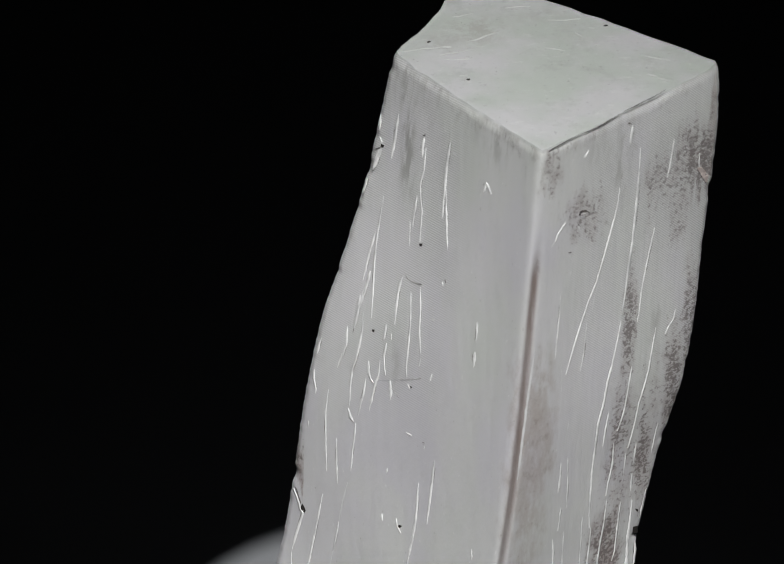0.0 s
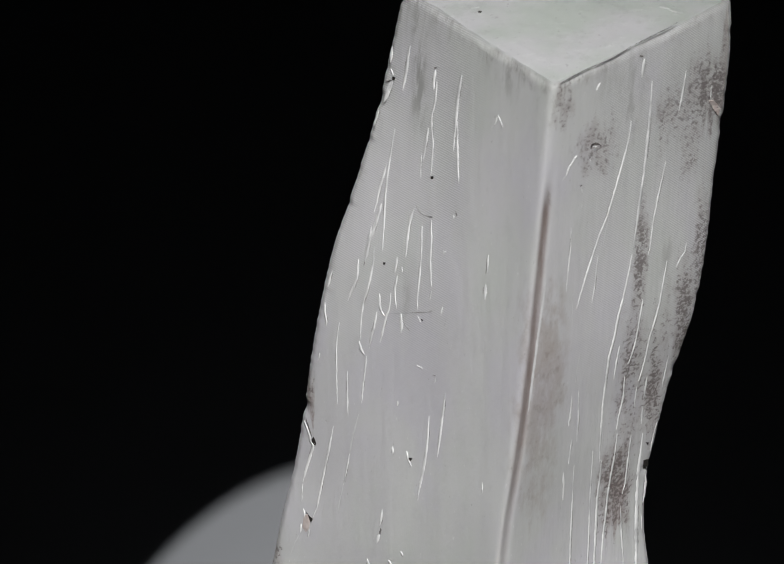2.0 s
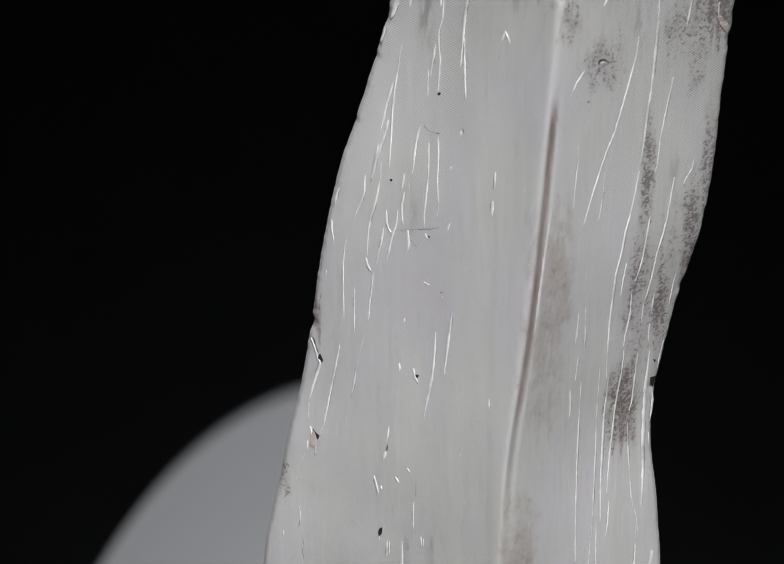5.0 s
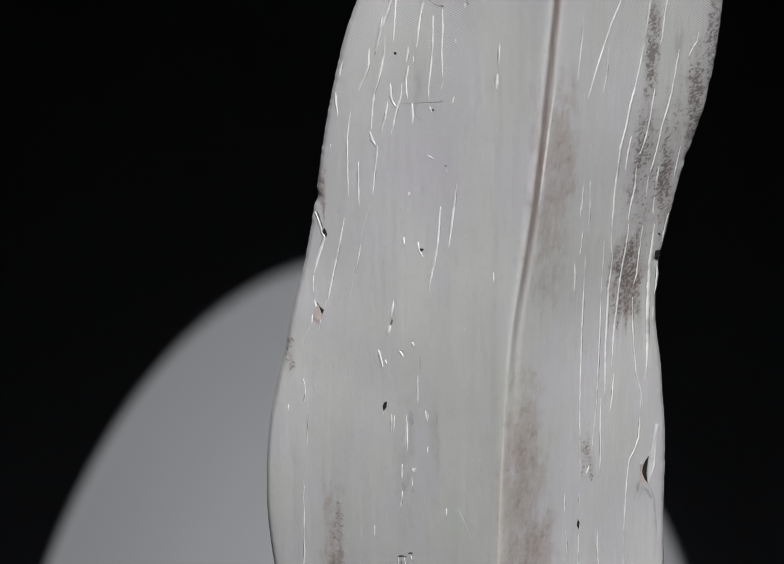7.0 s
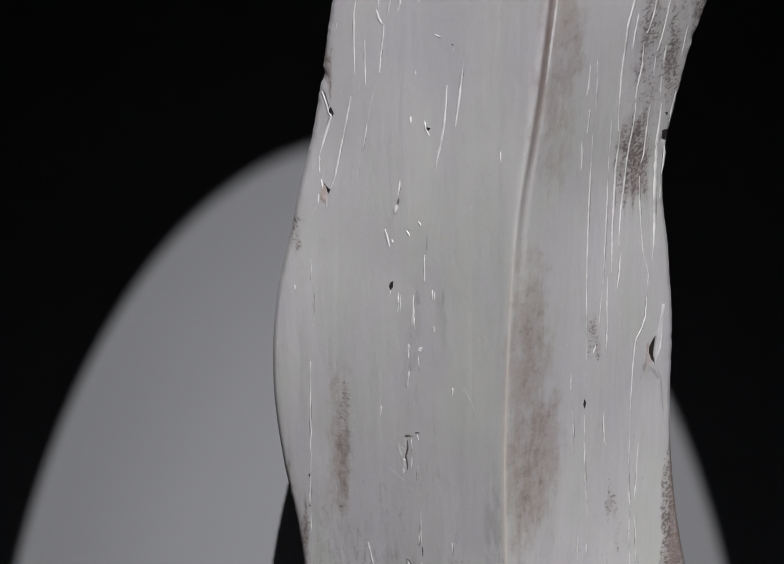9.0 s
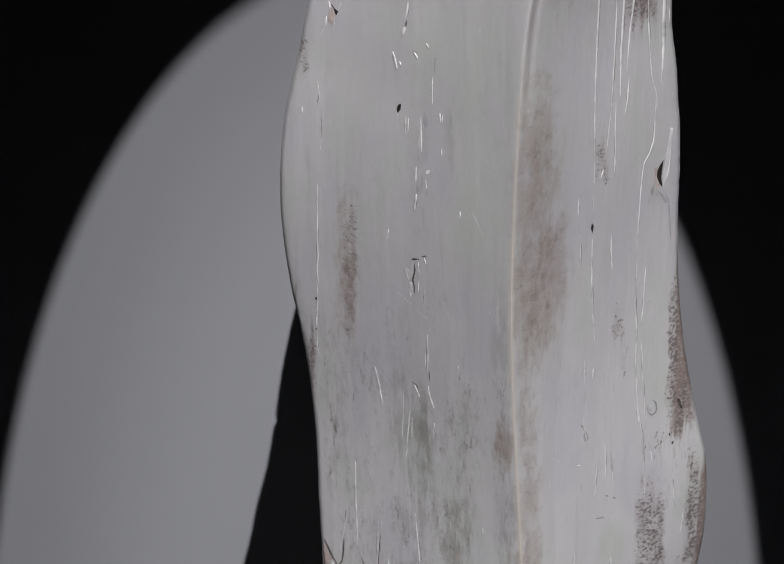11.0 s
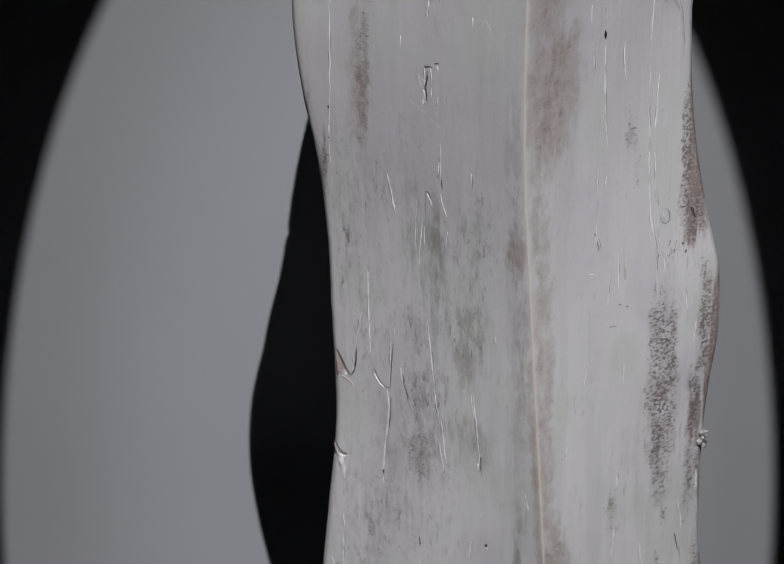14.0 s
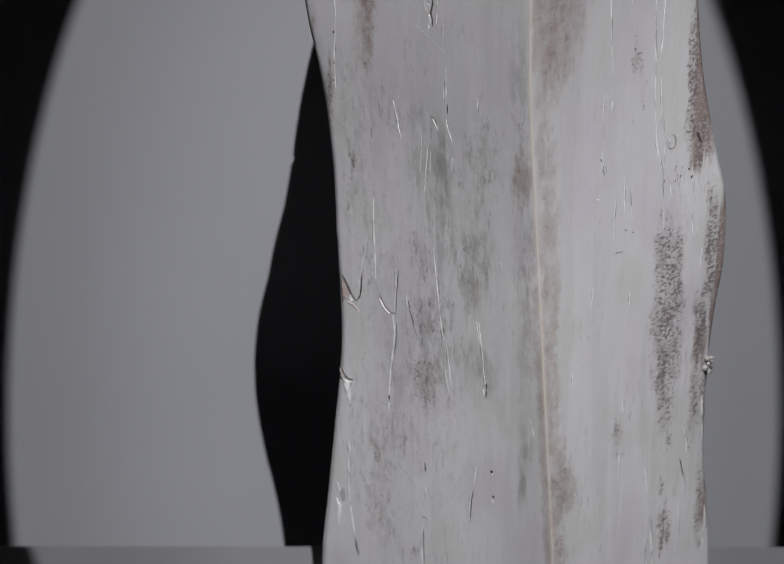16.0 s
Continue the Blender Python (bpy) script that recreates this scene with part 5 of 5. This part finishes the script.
    sway = np.array([noise.noise((p * 0.2, 9.0, q * 0.13)) + 0.6 * noise.noise((p * 0.5, 3.0, q * 0.5)) for p, q in zip(x.tolist(), z.tolist())])
    sx, sz = x + 0.8 * sway * front, z + 5.0 * fray * front
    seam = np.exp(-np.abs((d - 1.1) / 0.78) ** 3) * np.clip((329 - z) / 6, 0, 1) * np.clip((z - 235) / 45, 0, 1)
    flank = 0.5 * np.exp(-((d - 2.0) / 1.6) ** 2) * np.clip((235 - z) / 50, 0, 1)
    flank = np.maximum(flank, 0.75 * np.exp(-np.abs((d - 0.2 - 0.5 * sway) / 2.1) ** 5) * np.clip((122 - z) / 20, 0, 1))
    cream = 0.95 * np.exp(-(d / 0.38) ** 2) * np.clip((262 - z) / 60, 0, 1)
    rim = np.where(x < front_x(z), 349.3 + (x - front_x(z)) / (left_x(z) - front_x(z)) * 7.2, 349.3 + (x - front_x(z)) / (right_x(z) - front_x(z)) * 7.5)
    dirt = 0.75 * np.exp(-np.abs((rim - z - 1.6 - 1.2 * sway) / 1.7) ** 2) * front
    hatched = np.clip((z - 276) / 30, 0, 1) * np.clip((np.abs(d + 2) - 9) / 6, 0, 1)
    for name, values in (("stain", patches(STAIN_0, sx, sz) * front), ("green", np.where(sawn > 0.9, patches(TOP_FILM, x, y), patches(STAIN_1, sx, sz) * front)),
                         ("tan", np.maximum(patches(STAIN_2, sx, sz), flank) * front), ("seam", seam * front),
                         ("brown", patches(STAIN_3, x, sz) * (y < 12)), ("sawn", sawn), ("cream", cream * front), ("grime", np.maximum(patches(STAIN_4, sx, sz), dirt) * front),
                         ("hatched", hatched * front), ("foot_lightened", 0.70 * np.clip((185 - z) / 100, 0, 1)), ("fibrous", 0.06 + 0.94 * np.clip((215 - z) / 60, 0, 1))):
        layer = data.attributes.new(name, "FLOAT", "POINT")
        layer.data.foreach_set("value", values.astype(np.float32))
    ob = new("body", data)
    ob.parent = parent
    return ob


def ribbon(rails):
    bm = bmesh.new()
    rows = [[bm.verts.new(p) for p in rail] for rail in rails]
    for a, b in zip(rows, rows[1:]):
        for i in range(len(a) - 1):
            bm.faces.new((a[i], a[i + 1], b[i + 1], b[i]))
    bmesh.ops.recalc_face_normals(bm, faces=bm.faces[:])
    return bm


def strand(x0, z0, x1, z1, bow, width, seed, place, side=0.0, part_of=(0.0, 1.0), proud=None):
    """Rails of a thin uneven strand from one end to the other, with kinks and tapering ends. side shifts it across, part_of cuts a stretch out."""
    length = math.hypot(x1 - x0, z1 - z0) or 1
    a, b = part_of
    n = max(6, int(length * (b - a) * 2.6))
    px, pz = (z1 - z0) / length, -(x1 - x0) / length
    phase = random.Random(seed).uniform(0, 9)
    rails = []
    high = min(0.2, 0.06 + 0.33 * width) if proud is None else proud
    for i in range(n + 1):
        v = i / n
        u = a + (b - a) * v
        far = u * length
        sway = (bow * 4 * u * (1 - u) + 0.16 * noise.noise((far * 0.3 + phase, seed, 0)) + 0.05 * noise.noise((far * 1.1, seed, 3))
                + 0.03 * noise.noise((far * 3.1, seed, 8)) + side)
        x, z = x0 + (x1 - x0) * u + px * sway, z0 + (z1 - z0) * u + pz * sway
        w = 0.5 * width * (0.12 + 0.88 * min(1, 3 * v, 3 * (1 - v))) * max(0.35, 0.9 + 0.5 * noise.noise((far * 0.5, seed, 5)) + 0.35 * noise.noise((far * 2.3, seed, 7)))
        rails.append([place(x + px * o * w, z + pz * o * w, h) for o, h in ((-1, -0.02), (-0.45, high), (0.45, high), (1, -0.02))])
    return rails


def fissure(parent, x0, z0, x1, z1, bow, width, seed, mat, name="fissure"):
    """A fine cleft: a low ridge that follows the surface, with dark lines of painted shade beside it."""
    sign = 1 if z0 > z1 else -1
    cleft = part(name, ribbon(strand(x0, z0, x1, z1, -sign * bow, width, seed, skin, proud=0.02 if mat is FAINT else None)), mat, parent, smooth=True)
    length = math.hypot(x0 - x1, z0 - z1)
    if mat is WHITE and length > 2.5:
        rnd = random.Random(seed)
        for _ in range(1 if length < 10 else 2):
            start = rnd.uniform(0, 0.75)
            stop = min(1.0, start + rnd.uniform(1.2, 4.5) / length + 0.08)
            side = rnd.choice((-1, 1)) * (0.45 * width + 0.05)
            gap_shade = strand(x0, z0, x1, z1, -sign * bow, rnd.uniform(0.12, 0.24), seed, skin, side, (start, stop))
            part("gap_shade", ribbon(gap_shade), GAP_SHADE, cleft, "narrow dark line of painted shade")
    return cleft


def trail(parent, name, points, width, seed, mat):
    """A kinked cleft through several bends: a low ridge that follows the surface."""
    ends = list(zip(points, points[1:]))
    lengths = [math.hypot(q[0] - p[0], q[1] - p[1]) for p, q in ends]
    whole, far, path = sum(lengths), 0.0, []
    for ((x0, z0), (x1, z1)), length in zip(ends, lengths):
        steps = max(2, int(length * 2.4))
        for i in range(steps):
            path.append((x0 + (x1 - x0) * i / steps, z0 + (z1 - z0) * i / steps, (far + length * i / steps) / whole))
        far += length
    path.append((*points[-1], 1.0))
    high = 0.02 if mat in (FAINT, HOLLOW_GREY) else min(0.2, 0.05 + 0.3 * width)
    rails = []
    for i, (x, z, u) in enumerate(path):
        ax, az, _ = path[max(0, i - 1)]
        bx, bz, _ = path[min(len(path) - 1, i + 1)]
        run = math.hypot(bx - ax, bz - az) or 1
        px, pz = (bz - az) / run, -(bx - ax) / run
        d = u * whole
        sway = 0.05 * noise.noise((d * 0.9, seed, 3)) + 0.03 * noise.noise((d * 2.7, seed, 8))
        w = 0.5 * width * (0.25 + 0.75 * min(1, 5 * u, 5 * (1 - u))) * max(0.35, 0.95 + 0.5 * noise.noise((d * 0.7, seed, 5)) + 0.4 * noise.noise((d * 2.3, seed, 7)))
        rails.append([skin(x + px * (o * w + sway), z + pz * (o * w + sway), h) for o, h in ((-1, -0.02), (-0.45, high), (0.45, high), (1, -0.02))])
    cleft = part(name, ribbon(rails), mat, parent, smooth=True)
    # a dark line beside part of the ridge stands in for its shade
    if mat is WHITE and whole > 3.5:
        rnd = random.Random(seed)
        first = int(rnd.uniform(0.1, 0.5) * len(path))
        stretch = path[first:first + max(4, int(rnd.uniform(0.2, 0.45) * len(path)))]
        gap_shade, side = [], rnd.choice((-1, 1, 1)) * (0.5 * width + 0.04)
        for i, (x, z, _) in enumerate(stretch):
            w = rnd.uniform(0.04, 0.1) * (0.3 if i in (0, len(stretch) - 1) else 1)
            gap_shade.append([skin(x + side + o * w, z, h) for o, h in ((-1, -0.02), (0, 0.03), (1, -0.02))])
        part("gap_shade", ribbon(gap_shade), GAP_SHADE, cleft, "narrow dark line of painted shade")
    return cleft


def pit(parent, x, z, rx, rz, seed):
    """A small hollow with a broken rim, laid on as a dark inlay that holds its shade."""
    bm = bmesh.new()
    rings = []
    for scale, out in ((0.66, -0.03), (0.5, 0.07), (0.36, 0.03)):
        ring = []
        for i in range(9):
            a = i / 9 * math.tau
            wob = 0.55 + 0.9 * random.Random(seed * 31 + i).random()
            ring.append(bm.verts.new(skin(x + math.cos(a) * rx * scale * wob, z + math.sin(a) * rz * scale * wob, out)))
        rings.append(ring)
    for a, b in zip(rings, rings[1:]):
        for i in range(9):
            k = (i + 1) % 9
            bm.faces.new((a[i], a[k], b[k], b[i]))
    bm.faces.new(rings[-1])
    bmesh.ops.recalc_face_normals(bm, faces=bm.faces[:])
    return part("pit", bm, PIT, parent)


def flake(parent, corners, out, mat, name="flake"):
    """A thin lifted splinter of the surface."""
    bm = bmesh.new()
    low = [bm.verts.new(skin(x, z, -0.05)) for x, z in corners]
    high = [bm.verts.new(skin(x, z, out * (0.3 + 0.7 * (i % 2)))) for i, (x, z) in enumerate(corners)]
    bm.faces.new(high)
    for i in range(len(low)):
        k = (i + 1) % len(low)
        bm.faces.new((low[i], low[k], high[k], high[i]))
    bmesh.ops.recalc_face_normals(bm, faces=bm.faces[:])
    return part(name, bm, mat, parent)


def nodule(parent, x, z):
    """A crumbly grey lump that sticks out of the side edge."""
    rnd = random.Random(5)
    bm = bmesh.new()
    for i in range(14):
        c = Vector((x + rnd.uniform(-0.9, 0.9), SIDE + rnd.uniform(-1.0, 0.8), z + rnd.uniform(-1.9, 1.6))) / 1000
        size = rnd.uniform(0.0004, 0.0009)
        ball = bmesh.ops.create_icosphere(bm, subdivisions=1, radius=size, matrix=Matrix.Translation(c))
        for v in ball["verts"]:
            v.co += (v.co - c) * 0.45 * noise.noise(v.co * 2600)
    return part("nodule", bm, NODULE, parent, "crumbly grey lump")


pillar = tagged(new("selenite_crystal"), "tall pale grey selenite crystal with white clefts and brown stains", "crystal")
body = pillar_body(pillar)
for index, key in enumerate(LEFT + RIGHT):
    slanting = abs(key[0] - key[2]) > max(1.6, 0.35 * abs(key[1] - key[3]))
    fissure(pillar, *(key if not slanting else (*key[:5], key[5] * 1.5)), index + 1, FAINT if slanting else WHITE)
for index, key in enumerate(CRACK):
    fissure(pillar, *key, index + 401, PIT, "crack")
for index, key in enumerate(PITS):
    pit(pillar, *key, index + 1)

LOOKS = {"white": WHITE, "dark": GAP_DEEP, "faint": FAINT, "grey": HOLLOW_GREY, "rosy": ROSY, "brown": RUST, "pale": PALE, "pit": PIT, "gap_shade": GAP_SHADE}
for index, (kind, width, bends) in enumerate(KINKED):
    trail(pillar, "crack" if kind in ("dark", "brown", "gap_shade") else "dimple_tone" if kind in ("grey", "pale") else "fissure", bends, width, index + 801, GAP_SHADE if kind == "dark" and width < 0.17 else LOOKS[kind])
for kind, out, outline in CHIPS:
    flake(pillar, outline, out, LOOKS[kind], "pit" if kind in ("pit", "gap_shade") else "flake")

# scratches on the sawn top
tree_of_body = BVHTree.FromObject(body, bpy.context.evaluated_depsgraph_get())


def on_top(x, y, out=0.0):
    hit = tree_of_body.ray_cast(Vector((x / 1000, y / 1000, 0.5)), Vector((0, 0, -1)))[0]
    return (hit or Vector((x / 1000, y / 1000, 0.355))) + Vector((0, -0.3, 1)) * out / 1000


for index, (x0, y0, x1, y1, w) in enumerate(TOPS):
    part("scratch", ribbon(strand(x0, y0, x1, y1, 0.0, w * 0.55, index + 601, on_top)), SCRATCH, pillar, smooth=True)

for index, (x, y) in enumerate(((25.3, 6.5), (-9.4, 2.5), (-1.9, -9.3))):
    part("pit", ribbon(strand(x - 0.4, y, x + 0.4, y + 0.1, 0.0, 0.5, index + 701, on_top)), PIT, pillar)

nodule(pillar, 43.4, 85.3)
